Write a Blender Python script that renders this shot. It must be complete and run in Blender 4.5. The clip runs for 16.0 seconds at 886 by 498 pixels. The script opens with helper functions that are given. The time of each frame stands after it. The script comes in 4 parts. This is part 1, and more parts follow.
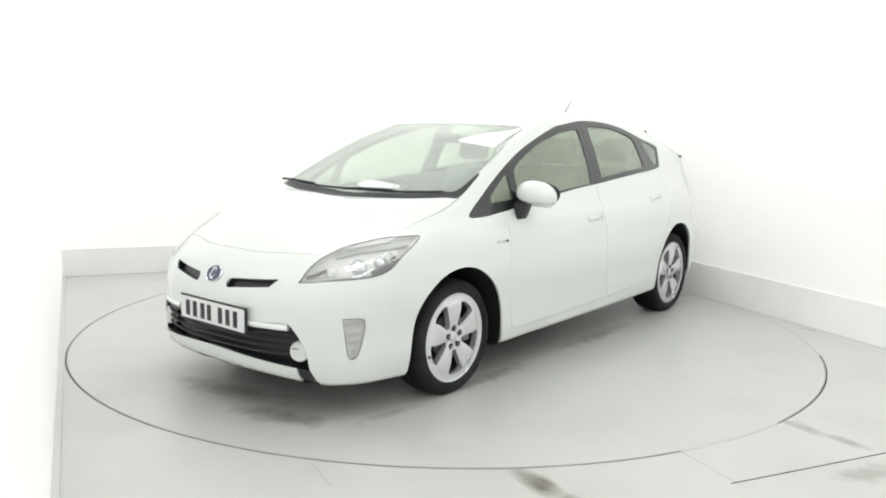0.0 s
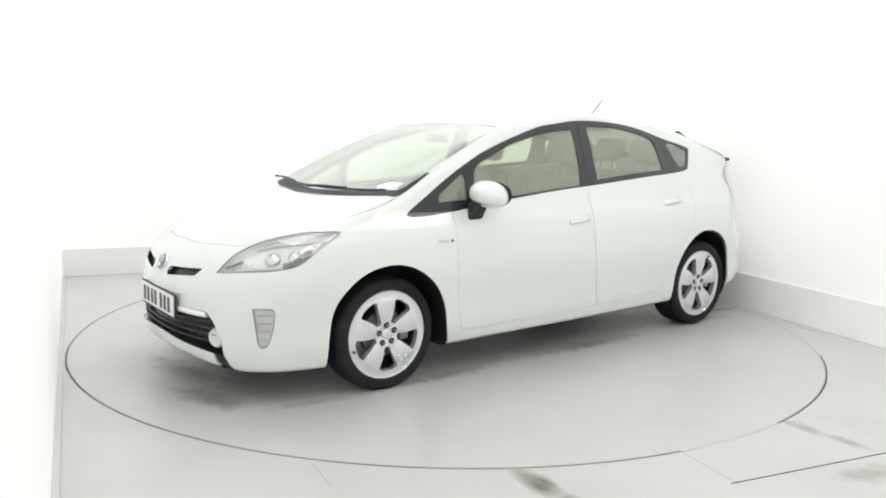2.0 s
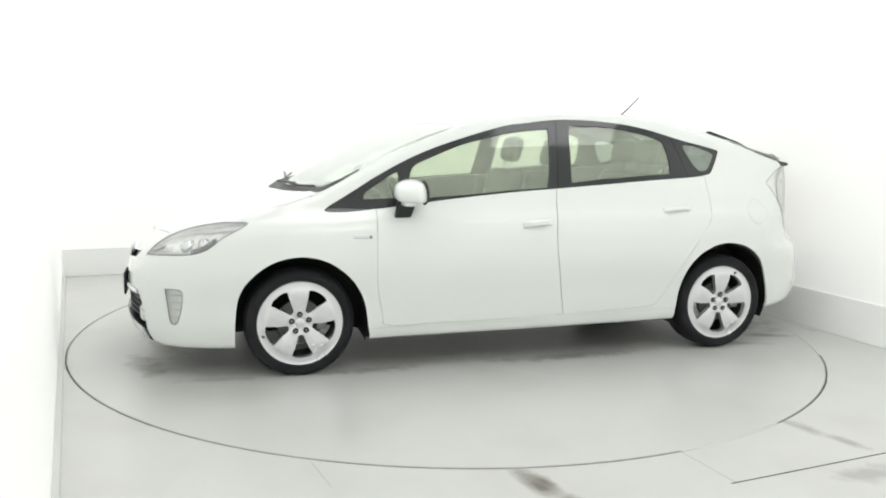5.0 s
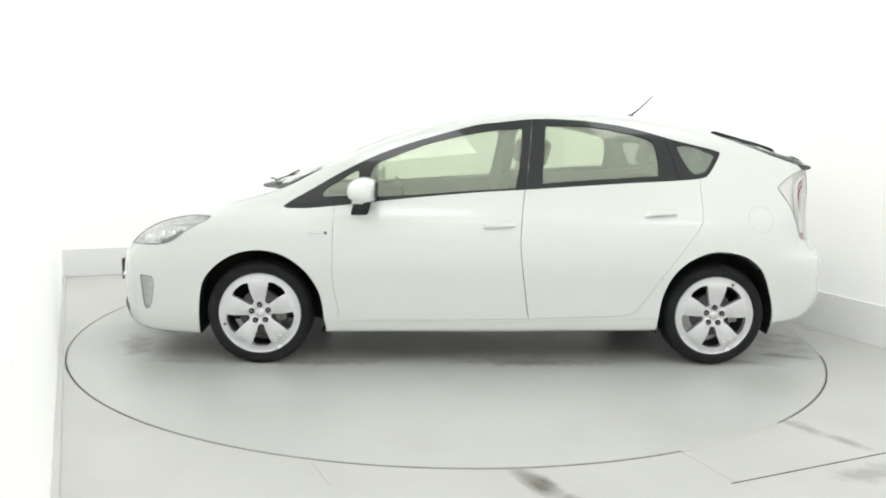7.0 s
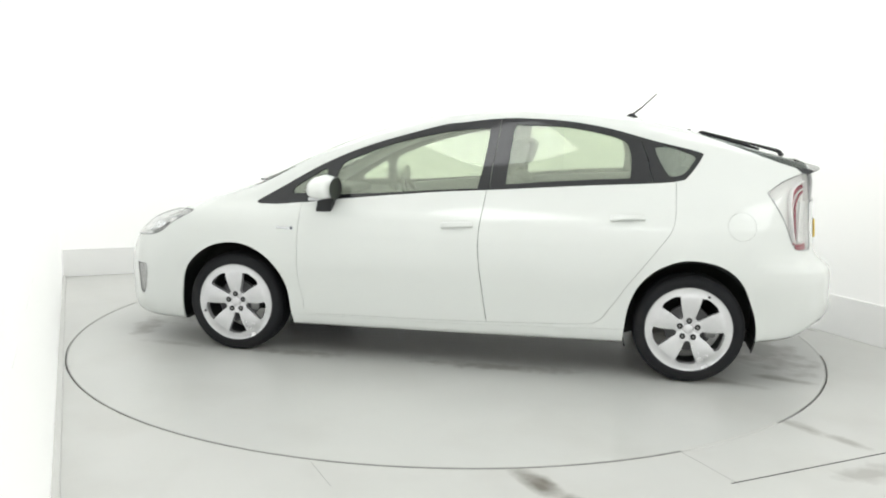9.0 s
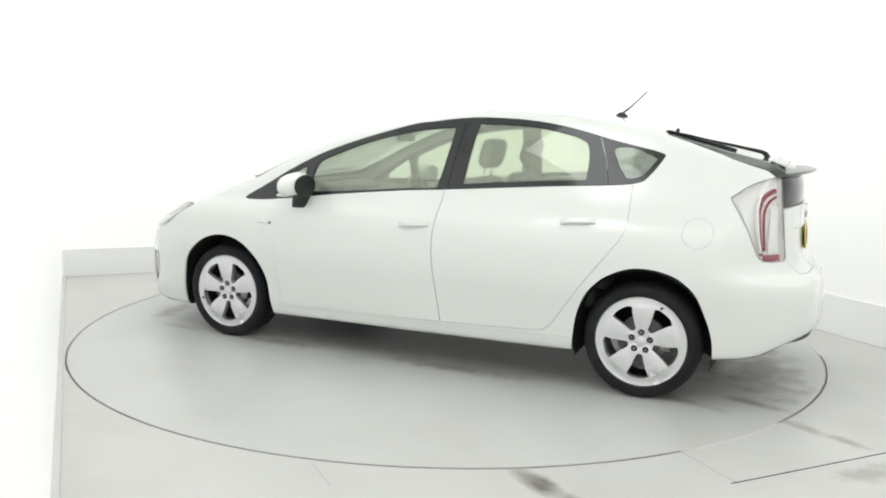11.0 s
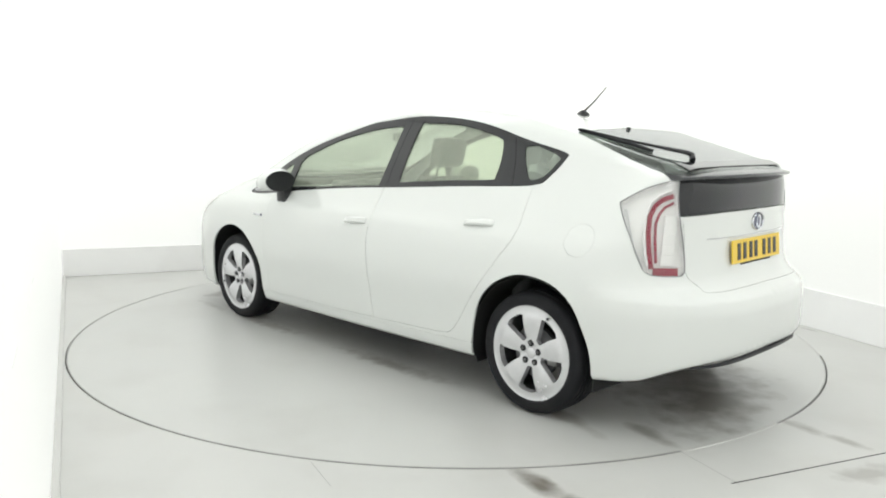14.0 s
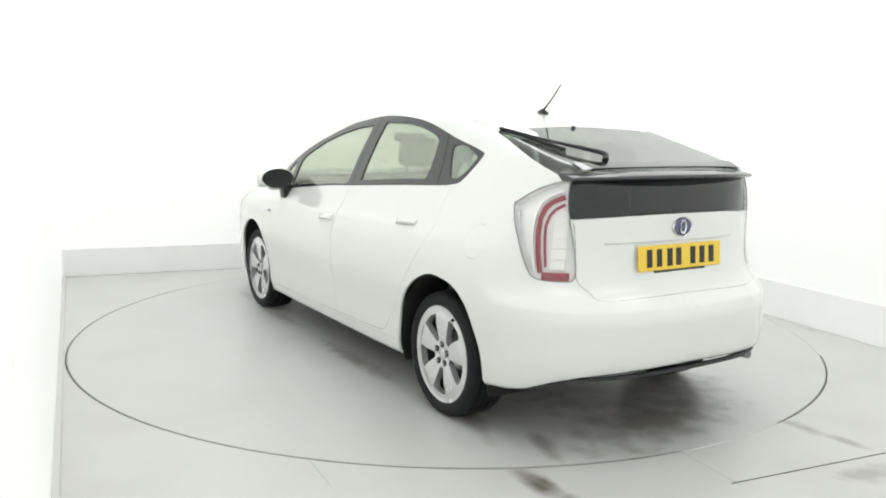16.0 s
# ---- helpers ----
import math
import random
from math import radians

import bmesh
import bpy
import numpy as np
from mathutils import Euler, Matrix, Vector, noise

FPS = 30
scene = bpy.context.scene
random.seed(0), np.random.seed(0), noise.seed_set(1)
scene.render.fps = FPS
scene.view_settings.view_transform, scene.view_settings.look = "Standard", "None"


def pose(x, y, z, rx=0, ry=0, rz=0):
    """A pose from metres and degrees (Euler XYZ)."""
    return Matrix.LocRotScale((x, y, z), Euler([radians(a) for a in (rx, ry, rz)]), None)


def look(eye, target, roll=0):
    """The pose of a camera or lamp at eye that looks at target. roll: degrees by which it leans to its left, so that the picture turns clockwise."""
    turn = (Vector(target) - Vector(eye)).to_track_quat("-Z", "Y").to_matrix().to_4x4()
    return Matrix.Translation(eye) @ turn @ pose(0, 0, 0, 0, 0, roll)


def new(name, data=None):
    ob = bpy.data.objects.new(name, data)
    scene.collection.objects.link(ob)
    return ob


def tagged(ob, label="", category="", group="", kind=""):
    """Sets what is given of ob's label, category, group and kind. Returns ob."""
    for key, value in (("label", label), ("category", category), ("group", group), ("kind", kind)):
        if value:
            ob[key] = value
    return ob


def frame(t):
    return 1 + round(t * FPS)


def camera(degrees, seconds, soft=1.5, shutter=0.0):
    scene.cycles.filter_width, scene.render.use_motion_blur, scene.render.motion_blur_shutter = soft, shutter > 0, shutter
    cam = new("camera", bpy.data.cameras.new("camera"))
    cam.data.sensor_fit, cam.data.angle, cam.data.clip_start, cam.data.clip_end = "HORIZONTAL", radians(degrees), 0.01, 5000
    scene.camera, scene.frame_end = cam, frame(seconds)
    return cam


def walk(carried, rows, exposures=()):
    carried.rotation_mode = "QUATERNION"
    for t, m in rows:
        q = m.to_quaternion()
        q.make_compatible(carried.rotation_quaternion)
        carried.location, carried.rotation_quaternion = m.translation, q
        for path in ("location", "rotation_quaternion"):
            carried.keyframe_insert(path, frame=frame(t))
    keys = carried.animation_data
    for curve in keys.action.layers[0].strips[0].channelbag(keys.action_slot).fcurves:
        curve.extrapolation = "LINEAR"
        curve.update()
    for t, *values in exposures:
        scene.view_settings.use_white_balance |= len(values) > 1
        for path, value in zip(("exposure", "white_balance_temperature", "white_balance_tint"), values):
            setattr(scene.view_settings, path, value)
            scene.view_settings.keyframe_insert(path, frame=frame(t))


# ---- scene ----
# ---- camera ----
cam = camera(57.75, 16.0, soft=1.95)
EYE = Vector((0, -5.6025, 1.3885))
_pan, _tilt = radians(-0.3286), radians(8.5916)
AIM = EYE + Vector((math.sin(_pan) * math.cos(_tilt), math.cos(_pan) * math.cos(_tilt), -math.sin(_tilt)))
walk(cam, [(0, look(EYE, AIM, 1.0945)), (16, look(EYE, AIM, 1.0945))])
scene.view_settings.exposure = -0.55

# ---- light: a closed white booth lit by ceiling panels, with a glow added to walls and ceiling ----
world = bpy.data.worlds.new("world")
scene.world = world
world.use_nodes = True
world.node_tree.nodes["Background"].inputs[0].default_value = (0.9, 1.0, 0.95, 1)
world.node_tree.nodes["Background"].inputs[1].default_value = 0.3
PANEL_GLOW = 5.4
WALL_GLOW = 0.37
TURN = radians(23.58)          # the booth stands askew to the camera
EU = Vector((math.cos(TURN), math.sin(TURN), 0))
EV = Vector((-math.sin(TURN), math.cos(TURN), 0))
U0, U1, V0, V1, HIGH = -2.590, 2.50, -6.0, 2.72, 3.3
RING = 2.466
JOINTS = ((-64.9, -49.0), (-14.8, 153.0))     # in degrees round the deck


# ---- materials ----
def material(name, color, rough=0.5, metal=0.0, coat=0.0, grain=0.0, scale=20.0, bump=0.0, bump_scale=200.0, dirt=None, dirt_scale=2.0, dirt_amount=0.0, rough_var=0.0, spec=0.5, stains_and_shade=()):
    """A painted, moulded or metal surface: base colour varied at two scales, roughness varied, fine relief."""
    m = bpy.data.materials.new(name)
    m.use_nodes = True
    nt = m.node_tree
    b = nt.nodes["Principled BSDF"]
    b.inputs["Roughness"].default_value = rough
    b.inputs["Metallic"].default_value = metal
    b.inputs["Coat Weight"].default_value = coat
    b.inputs["Coat Roughness"].default_value = 0.04
    b.inputs["Specular IOR Level"].default_value = spec
    tc = nt.nodes.new("ShaderNodeTexCoord")

    def tex(s, detail=4.0):
        n = nt.nodes.new("ShaderNodeTexNoise")
        n.inputs["Scale"].default_value = s
        n.inputs["Detail"].default_value = detail
        nt.links.new(tc.outputs["Object"], n.inputs["Vector"])
        return n

    def blend(fac, a, bcol):
        n = nt.nodes.new("ShaderNodeMix")
        n.data_type = "RGBA"
        nt.links.new(fac, n.inputs[0])
        for i, v in ((6, a), (7, bcol)):
            if hasattr(v, "is_linked"):
                nt.links.new(v, n.inputs[i])
            else:
                n.inputs[i].default_value = (*v, 1)
        return n.outputs[2]

    col = tuple(color)
    out = None
    if grain:
        out = blend(tex(scale).outputs["Fac"], [min(1, c * (1 - grain)) for c in col], [min(1, c * (1 + grain)) for c in col])
    if dirt:
        n = tex(dirt_scale, 8.0)
        r = nt.nodes.new("ShaderNodeMapRange")
        r.inputs["From Min"].default_value, r.inputs["From Max"].default_value = 0.5, 0.75
        r.inputs["To Max"].default_value = dirt_amount
        nt.links.new(n.outputs["Fac"], r.inputs["Value"])
        out = blend(r.outputs["Result"], out if out is not None else col, dirt)
    for k, (sx, sy, rx, ry, turn, amount) in enumerate(stains_and_shade):     # ragged smears: real grime, and on the deck some painted-in shade
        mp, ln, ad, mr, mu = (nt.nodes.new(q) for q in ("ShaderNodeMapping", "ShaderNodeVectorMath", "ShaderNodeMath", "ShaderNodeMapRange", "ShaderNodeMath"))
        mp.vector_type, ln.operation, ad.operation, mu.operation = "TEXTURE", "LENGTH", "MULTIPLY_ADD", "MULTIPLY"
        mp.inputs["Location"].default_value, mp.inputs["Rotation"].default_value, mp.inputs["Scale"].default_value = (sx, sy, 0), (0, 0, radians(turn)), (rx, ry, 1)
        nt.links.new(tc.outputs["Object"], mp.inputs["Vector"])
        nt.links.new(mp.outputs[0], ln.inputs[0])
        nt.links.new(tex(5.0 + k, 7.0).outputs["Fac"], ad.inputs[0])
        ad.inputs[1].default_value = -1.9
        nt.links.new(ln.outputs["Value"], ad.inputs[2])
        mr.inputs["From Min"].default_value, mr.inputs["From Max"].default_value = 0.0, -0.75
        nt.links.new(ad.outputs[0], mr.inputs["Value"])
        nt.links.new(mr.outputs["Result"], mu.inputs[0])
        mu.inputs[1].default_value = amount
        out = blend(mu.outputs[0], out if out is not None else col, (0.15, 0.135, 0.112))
    if out is not None:
        nt.links.new(out, b.inputs["Base Color"])
    else:
        b.inputs["Base Color"].default_value = (*col, 1)
    if rough_var:
        n = tex(dirt_scale * 1.7, 6.0)
        r = nt.nodes.new("ShaderNodeMapRange")
        r.inputs["To Min"].default_value, r.inputs["To Max"].default_value = max(0.02, rough - rough_var), min(1, rough + rough_var)
        nt.links.new(n.outputs["Fac"], r.inputs["Value"])
        nt.links.new(r.outputs["Result"], b.inputs["Roughness"])
    if bump:
        bn = nt.nodes.new("ShaderNodeBump")
        bn.inputs["Strength"].default_value = bump
        bn.inputs["Distance"].default_value = 0.002
        nt.links.new(tex(bump_scale).outputs["Fac"], bn.inputs["Height"])
        nt.links.new(bn.outputs["Normal"], b.inputs["Normal"])
    return m


def glass_material(name, tint, rough=0.0, gloss=1.0, haze=0.0, haze_tone=(0.73, 0.81, 0.69)):
    """Thin glass: tinted see-through with a Fresnel reflection and a faint uneven veil of painted reflection haze."""
    m = bpy.data.materials.new(name)
    m.use_nodes = True
    nt = m.node_tree
    nt.nodes.remove(nt.nodes["Principled BSDF"])
    tr, gl, mix, fr = (nt.nodes.new(k) for k in ("ShaderNodeBsdfTransparent", "ShaderNodeBsdfGlossy", "ShaderNodeMixShader", "ShaderNodeLayerWeight"))
    tr.inputs["Color"].default_value = (*tint, 1)
    gl.inputs["Roughness"].default_value = rough
    gl.inputs["Color"].default_value = (gloss, gloss, gloss, 1)
    fr.inputs["Blend"].default_value = 0.5
    pw, sc = nt.nodes.new("ShaderNodeMath"), nt.nodes.new("ShaderNodeMath")
    pw.operation, sc.operation = "POWER", "MULTIPLY_ADD"
    pw.inputs[1].default_value, sc.inputs[1].default_value, sc.inputs[2].default_value = 5.0, 0.95, 0.045
    nt.links.new(fr.outputs["Facing"], pw.inputs[0])
    nt.links.new(pw.outputs[0], sc.inputs[0])
    nt.links.new(sc.outputs[0], mix.inputs[0])
    # diffuse veil painted in for the haze of reflected white walls
    if haze:
        df, fm, nz, mr, tc = (nt.nodes.new(k) for k in ("ShaderNodeBsdfDiffuse", "ShaderNodeMixShader", "ShaderNodeTexNoise", "ShaderNodeMapRange", "ShaderNodeTexCoord"))
        df.inputs["Color"].default_value = (*haze_tone, 1)
        nz.inputs["Scale"].default_value, nz.inputs["Detail"].default_value = 2.2, 5.0
        mr.inputs["To Min"].default_value, mr.inputs["To Max"].default_value = haze * 0.4, haze * 1.6
        nt.links.new(tc.outputs["Object"], nz.inputs["Vector"])
        nt.links.new(nz.outputs["Fac"], mr.inputs["Value"])
        nt.links.new(mr.outputs["Result"], fm.inputs[0])
        nt.links.new(tr.outputs[0], fm.inputs[1])
        nt.links.new(df.outputs[0], fm.inputs[2])
        nt.links.new(fm.outputs[0], mix.inputs[1])
    else:
        nt.links.new(tr.outputs[0], mix.inputs[1])
    nt.links.new(gl.outputs[0], mix.inputs[2])
    nt.links.new(mix.outputs[0], nt.nodes["Material Output"].inputs[0])
    return m


def glow_material(name, color, strength):
    m = bpy.data.materials.new(name)
    m.use_nodes = True
    nt = m.node_tree
    nt.nodes.remove(nt.nodes["Principled BSDF"])
    e = nt.nodes.new("ShaderNodeEmission")
    e.inputs[0].default_value, e.inputs[1].default_value = (*color, 1), strength
    nt.links.new(e.outputs[0], nt.nodes["Material Output"].inputs[0])
    return m


PAINT = material("white_car_paint", (0.748, 0.770, 0.748), 0.22, coat=1.0, grain=0.012, scale=3.0)
LINING = material("grey_cabin_lining", (0.45, 0.46, 0.44), 0.8, grain=0.08, bump=0.3, bump_scale=300)
DARK_LINING = material("dark_cabin_plastic", (0.065, 0.068, 0.07), 0.55, grain=0.15, bump=0.3, bump_scale=400)
SEAT = material("grey_seat_cloth", (0.10, 0.104, 0.104), 0.9, grain=0.25, scale=60, bump=0.5, bump_scale=600)
BLACK = material("satin_black_trim", (0.012, 0.013, 0.015), 0.32, grain=0.2, scale=8, rough_var=0.06)
PILLAR = material("gloss_black_window_surround", (0.010, 0.011, 0.014), 0.12, grain=0.2, scale=8, rough_var=0.05, coat=0.3)
GLOSS_BLACK = material("gloss_black", (0.008, 0.009, 0.012), 0.08, coat=0.25, grain=0.1, scale=6)
PLASTIC = material("black_plastic", (0.018, 0.019, 0.022), 0.5, grain=0.2, scale=30, bump=0.2, bump_scale=500)
UNDER = material("underbody_black", (0.012, 0.012, 0.012), 0.8, grain=0.4, scale=12, bump=0.4, bump_scale=80)
RUBBER = material("tyre_rubber", (0.010, 0.0105, 0.0125), 0.75, spec=0.3, grain=0.25, scale=14, bump=0.25, bump_scale=250, dirt=(0.026, 0.025, 0.024), dirt_scale=6, dirt_amount=0.5)
ALLOY = material("silver_alloy", (0.72, 0.72, 0.74), 0.24, metal=0.65, grain=0.05, scale=40, rough_var=0.08)
DISC = material("brake_disc_steel", (0.075, 0.075, 0.078), 0.45, metal=0.6, grain=0.35, scale=18, rough_var=0.1)
STEEL = material("dull_steel", (0.22, 0.22, 0.22), 0.4, metal=0.9, grain=0.2, scale=30)
CHROME = material("chrome", (0.72, 0.73, 0.76), 0.10, metal=1.0)
SCREEN = glass_material("green_tinted_glass", (0.925, 0.965, 0.885), haze=0.16, haze_tone=(0.78, 0.83, 0.71))
QUARTER = glass_material("grey_quarter_glass", (0.62, 0.66, 0.64), haze=0.22)
WINDSCREEN = glass_material("pale_green_windscreen_glass", (0.93, 0.965, 0.93), haze=0.25, haze_tone=(0.82, 0.87, 0.82))
PRIVACY = glass_material("rear_screen_glass", (0.55, 0.58, 0.58), haze=0.05)
LENS = glass_material("clear_lamp_lens", (0.975, 0.975, 0.97))
WALL = material("white_booth_wall", (0.86, 0.86, 0.84), 0.55, grain=0.02, scale=1.3, bump=0.05, bump_scale=40)
# white fabric walls: added glow stands in for backlighting; ceiling and casings share it
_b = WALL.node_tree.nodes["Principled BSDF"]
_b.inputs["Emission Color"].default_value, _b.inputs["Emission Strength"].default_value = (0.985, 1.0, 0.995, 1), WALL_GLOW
SKIRT = material("grey_white_skirting", (0.90, 0.90, 0.89), 0.5, grain=0.04, scale=3, dirt=(0.78, 0.77, 0.75), dirt_scale=2.5, dirt_amount=0.35, bump=0.1, bump_scale=60)
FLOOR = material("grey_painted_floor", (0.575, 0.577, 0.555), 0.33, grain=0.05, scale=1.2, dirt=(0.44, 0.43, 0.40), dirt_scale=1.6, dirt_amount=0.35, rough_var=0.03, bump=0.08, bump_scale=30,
                 stains_and_shade=((0.37, -2.60, 0.18, 0.08, -62, 1.0), (0.40, -2.56, 0.09, 0.045, -55, 1.0), (0.52, -2.78, 0.16, 0.07, -60, 0.95), (1.73, -1.92, 0.17, 0.06, -55, 0.55), (1.85, -2.08, 0.12, 0.05, -50, 0.5), (1.78, -2.42, 0.22, 0.10, 20, 0.4), (2.62, 0.05, 0.10, 0.015, -55, 0.7), (-0.98, -2.82, 0.06, 0.04, 20, 0.8)))
# broad tail patches mix stain and painted shade; the last two paint sill shade
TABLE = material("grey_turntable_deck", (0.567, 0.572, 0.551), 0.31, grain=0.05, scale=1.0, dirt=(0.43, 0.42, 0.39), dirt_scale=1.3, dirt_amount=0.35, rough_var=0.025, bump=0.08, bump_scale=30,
                 stains_and_shade=((-1.75, 0.90, 0.32, 0.06, -18, 0.5), (-2.12, 0.78, 0.22, 0.06, -18, 0.65), (-2.10, 0.10, 0.30, 0.65, 8, 0.75), (-1.75, -0.1, 0.40, 0.7, 0, 0.55), (1.90, 0.05, 0.12, 0.45, 14, 0.6), (1.97, 0.60, 0.12, 0.30, 20, 0.6), (1.60, 0.95, 0.25, 0.05, -6, 0.4), (0.75, 0.96, 0.45, 0.07, 2, 0.5), (-0.5, 0.95, 0.6, 0.08, 0, 0.55)))
KERB = material("grey_kerb", (0.62, 0.62, 0.60), 0.45, grain=0.06, scale=4, dirt=(0.48, 0.47, 0.44), dirt_scale=3, dirt_amount=0.3)
TRIM = material("worn_deck_edge", (0.40, 0.40, 0.39), 0.4, metal=0.3, grain=0.3, scale=6)
GLOW = glow_material("opal_light_panel_glow", (0.98, 1.0, 0.99), PANEL_GLOW)


# ---- mesh helpers ----
def link_mesh(name, bm, mats, parent=None, smooth=False):
    me = bpy.data.meshes.new(name)
    bm.normal_update()
    bm.to_mesh(me)
    bm.free()
    for m in (mats if isinstance(mats, (list, tuple)) else [mats]):
        me.materials.append(m)
    if smooth:
        me.polygons.foreach_set("use_smooth", [True] * len(me.polygons))
        if smooth != "all":
            me.set_sharp_from_angle(angle=radians(35))
    ob = new(name, me)
    if parent is not None:
        ob.parent = parent
    return ob


def part(name, bm, mat, parent, label="", smooth=True):
    ob = link_mesh(name, bm, mat, parent, smooth)
    return tagged(ob, label) if label else ob


def box(bm, lo, hi, m=None):
    vs = [bm.verts.new(((lo, hi)[i][0], (lo, hi)[j][1], (lo, hi)[k][2])) for i in (0, 1) for j in (0, 1) for k in (0, 1)]
    for f in ((0, 1, 3, 2), (4, 6, 7, 5), (0, 4, 5, 1), (2, 3, 7, 6), (0, 2, 6, 4), (1, 5, 7, 3)):
        bm.faces.new([vs[i] for i in f])
    if m is not None:
        bmesh.ops.transform(bm, matrix=m, verts=vs)
    return vs


def rounded(lo, hi, r, seg=3, m=None, taper=None):
    bm = bmesh.new()
    box(bm, lo, hi)
    if taper:
        for v in bm.verts:
            v.co = taper(v.co.copy())
    bmesh.ops.bevel(bm, geom=bm.edges[:], offset=r, segments=seg, affect="EDGES", profile=0.5)
    if m is not None:
        bmesh.ops.transform(bm, matrix=m, verts=bm.verts)
    return bm


def lathe(profile, n=64, axis="Y", bm=None, closed=False, m=None):
    """Turn (radius, along) points round an axis."""
    bm = bm or bmesh.new()
    rows = []
    for i in range(n):
        a = 2 * math.pi * i / n
        c, s = math.cos(a), math.sin(a)
        row = []
        for r, h in profile:
            p = Vector((r * c, h, r * s)) if axis == "Y" else Vector((r * c, r * s, h)) if axis == "Z" else Vector((h, r * c, r * s))
            row.append(bm.verts.new(m @ p if m is not None else p))
        rows.append(row)
    k = len(profile)
    for i in range(n):
        a, b = rows[i], rows[(i + 1) % n]
        for j in range(k if closed else k - 1):
            j2 = (j + 1) % k
            bm.faces.new((a[j], a[j2], b[j2], b[j]))
    bmesh.ops.remove_doubles(bm, verts=bm.verts[:], dist=1e-6)
    bmesh.ops.recalc_face_normals(bm, faces=bm.faces[:])
    return bm


def tube(points, r, n=10, bm=None, ends=True):
    bm = bm or bmesh.new()
    pts = [Vector(p) for p in points]
    rings = []
    for i, p in enumerate(pts):
        d = (pts[min(i + 1, len(pts) - 1)] - pts[max(i - 1, 0)]).normalized()
        a = d.orthogonal().normalized() if i == 0 else (rings[-1][1] - d * rings[-1][1].dot(d)).normalized()
        b = d.cross(a)
        rr = r[i] if isinstance(r, (list, tuple)) else r
        rings.append(([bm.verts.new(p + (a * math.cos(t) + b * math.sin(t)) * rr) for t in (2 * math.pi * k / n for k in range(n))], a))
    for (u, _), (v, _) in zip(rings, rings[1:]):
        for k in range(n):
            bm.faces.new((u[k], u[(k + 1) % n], v[(k + 1) % n], v[k]))
    if ends:
        bm.faces.new(rings[0][0][::-1])
        bm.faces.new(rings[-1][0])
    return bm


def room(u, v, z=0.0):
    p = EU * u + EV * v
    return Vector((p.x, p.y, z))


ROOM = Matrix.Rotation(TURN, 4, "Z")


# ---- booth: floor with a round turntable, walls with skirting, ceiling with light panels ----
def build_booth():
    bm = bmesh.new()
    n = 128
    circle = [bm.verts.new((math.cos(2 * math.pi * i / n) * (RING + 0.0045), math.sin(2 * math.pi * i / n) * (RING + 0.0045), 0)) for i in range(n)]
    low = [bm.verts.new((v.co.x, v.co.y, -0.06)) for v in circle]
    u0, u1, v0, v1 = U0 - 0.02, U1 + 0.11, V0 - 0.02, V1 + 0.02

    def edge(v):
        q = ROOM.inverted() @ v.co
        k = min(((u1 if q.x > 0 else u0) / q.x) if abs(q.x) > 1e-6 else 1e9, ((v1 if q.y > 0 else v0) / q.y) if abs(q.y) > 1e-6 else 1e9)
        return bm.verts.new(ROOM @ Vector((q.x * k, q.y * k, 0)))

    outer = [edge(v) for v in circle]
    for i in range(n):
        j = (i + 1) % n
        bm.faces.new((circle[i], outer[i], outer[j], circle[j]))
        bm.faces.new((low[i], circle[i], circle[j], low[j]))
    for cu, cv in ((u1, v1), (u0, v1), (u0, v0), (u1, v0)):
        c = ROOM @ Vector((cu, cv, 0))
        k = min(range(n), key=lambda i: ((outer[i].co + outer[(i + 1) % n].co) / 2 - c).length)
        bm.faces.new((outer[k], bm.verts.new(c), outer[(k + 1) % n]))
    bmesh.ops.recalc_face_normals(bm, faces=bm.faces[:])
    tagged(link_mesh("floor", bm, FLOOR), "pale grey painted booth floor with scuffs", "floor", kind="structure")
    # stretches of the groove that are painted over
    for a0, a1 in JOINTS:
        bm = bmesh.new()
        k = max(6, int(abs(a1 - a0) / 2))
        rows = []
        for i in range(k + 1):
            a = radians(a0 + (a1 - a0) * i / k)
            rows.append([bm.verts.new((r * math.cos(a), r * math.sin(a), z)) for r, z in ((RING - 0.0122, 0.0005), (RING - 0.011, 0.0022), (RING + 0.0055, 0.0022), (RING + 0.0068, 0.0003))])
        for p, q in zip(rows, rows[1:]):
            for j in range(3):
                bm.faces.new((p[j], p[j + 1], q[j + 1], q[j]))
        bmesh.ops.recalc_face_normals(bm, faces=bm.faces[:])
        tagged(link_mesh("joint_filler", bm, FLOOR, smooth="all"), "grey paint bridging the groove round the deck", "joint filler", kind="structure")
    pit = bmesh.new()
    box(pit, (U0, V0, -0.12), (U1 + 0.09, V1, -0.06), ROOM)
    tagged(link_mesh("floor_base", pit, PLASTIC), "dark base beneath the booth floor", "floor", kind="structure")

    t = 0.12
    # front wall and ceiling are unseen, added to close the booth
    for name, lo, hi in (("wall_left", (-t, -8.74, 0), (0, 0.1, HIGH)), ("wall_right", (U1 + 0.09, V0 - t, 0), (U1 + 0.09 + t, V1 + t, HIGH)),
                         ("wall_back", (U0, V1, 0), (U1 + 0.09, V1 + t, HIGH)), ("wall_front", (U0, V0 - t, 0), (U1 + 0.09, V0, HIGH))):
        bm = bmesh.new()
        box(bm, lo, hi, ROOM @ pose(-2.580, V1, 0, 0, 0, 1.52) if name == "wall_left" else ROOM)
        tagged(link_mesh(name, bm, WALL), "white fabric booth wall with a glow added for backlighting", "wall", kind="structure")
    bm = bmesh.new()
    box(bm, (U0 - t, V0 - t, HIGH), (U1 + 0.09 + t, V1 + t, HIGH + t), ROOM)
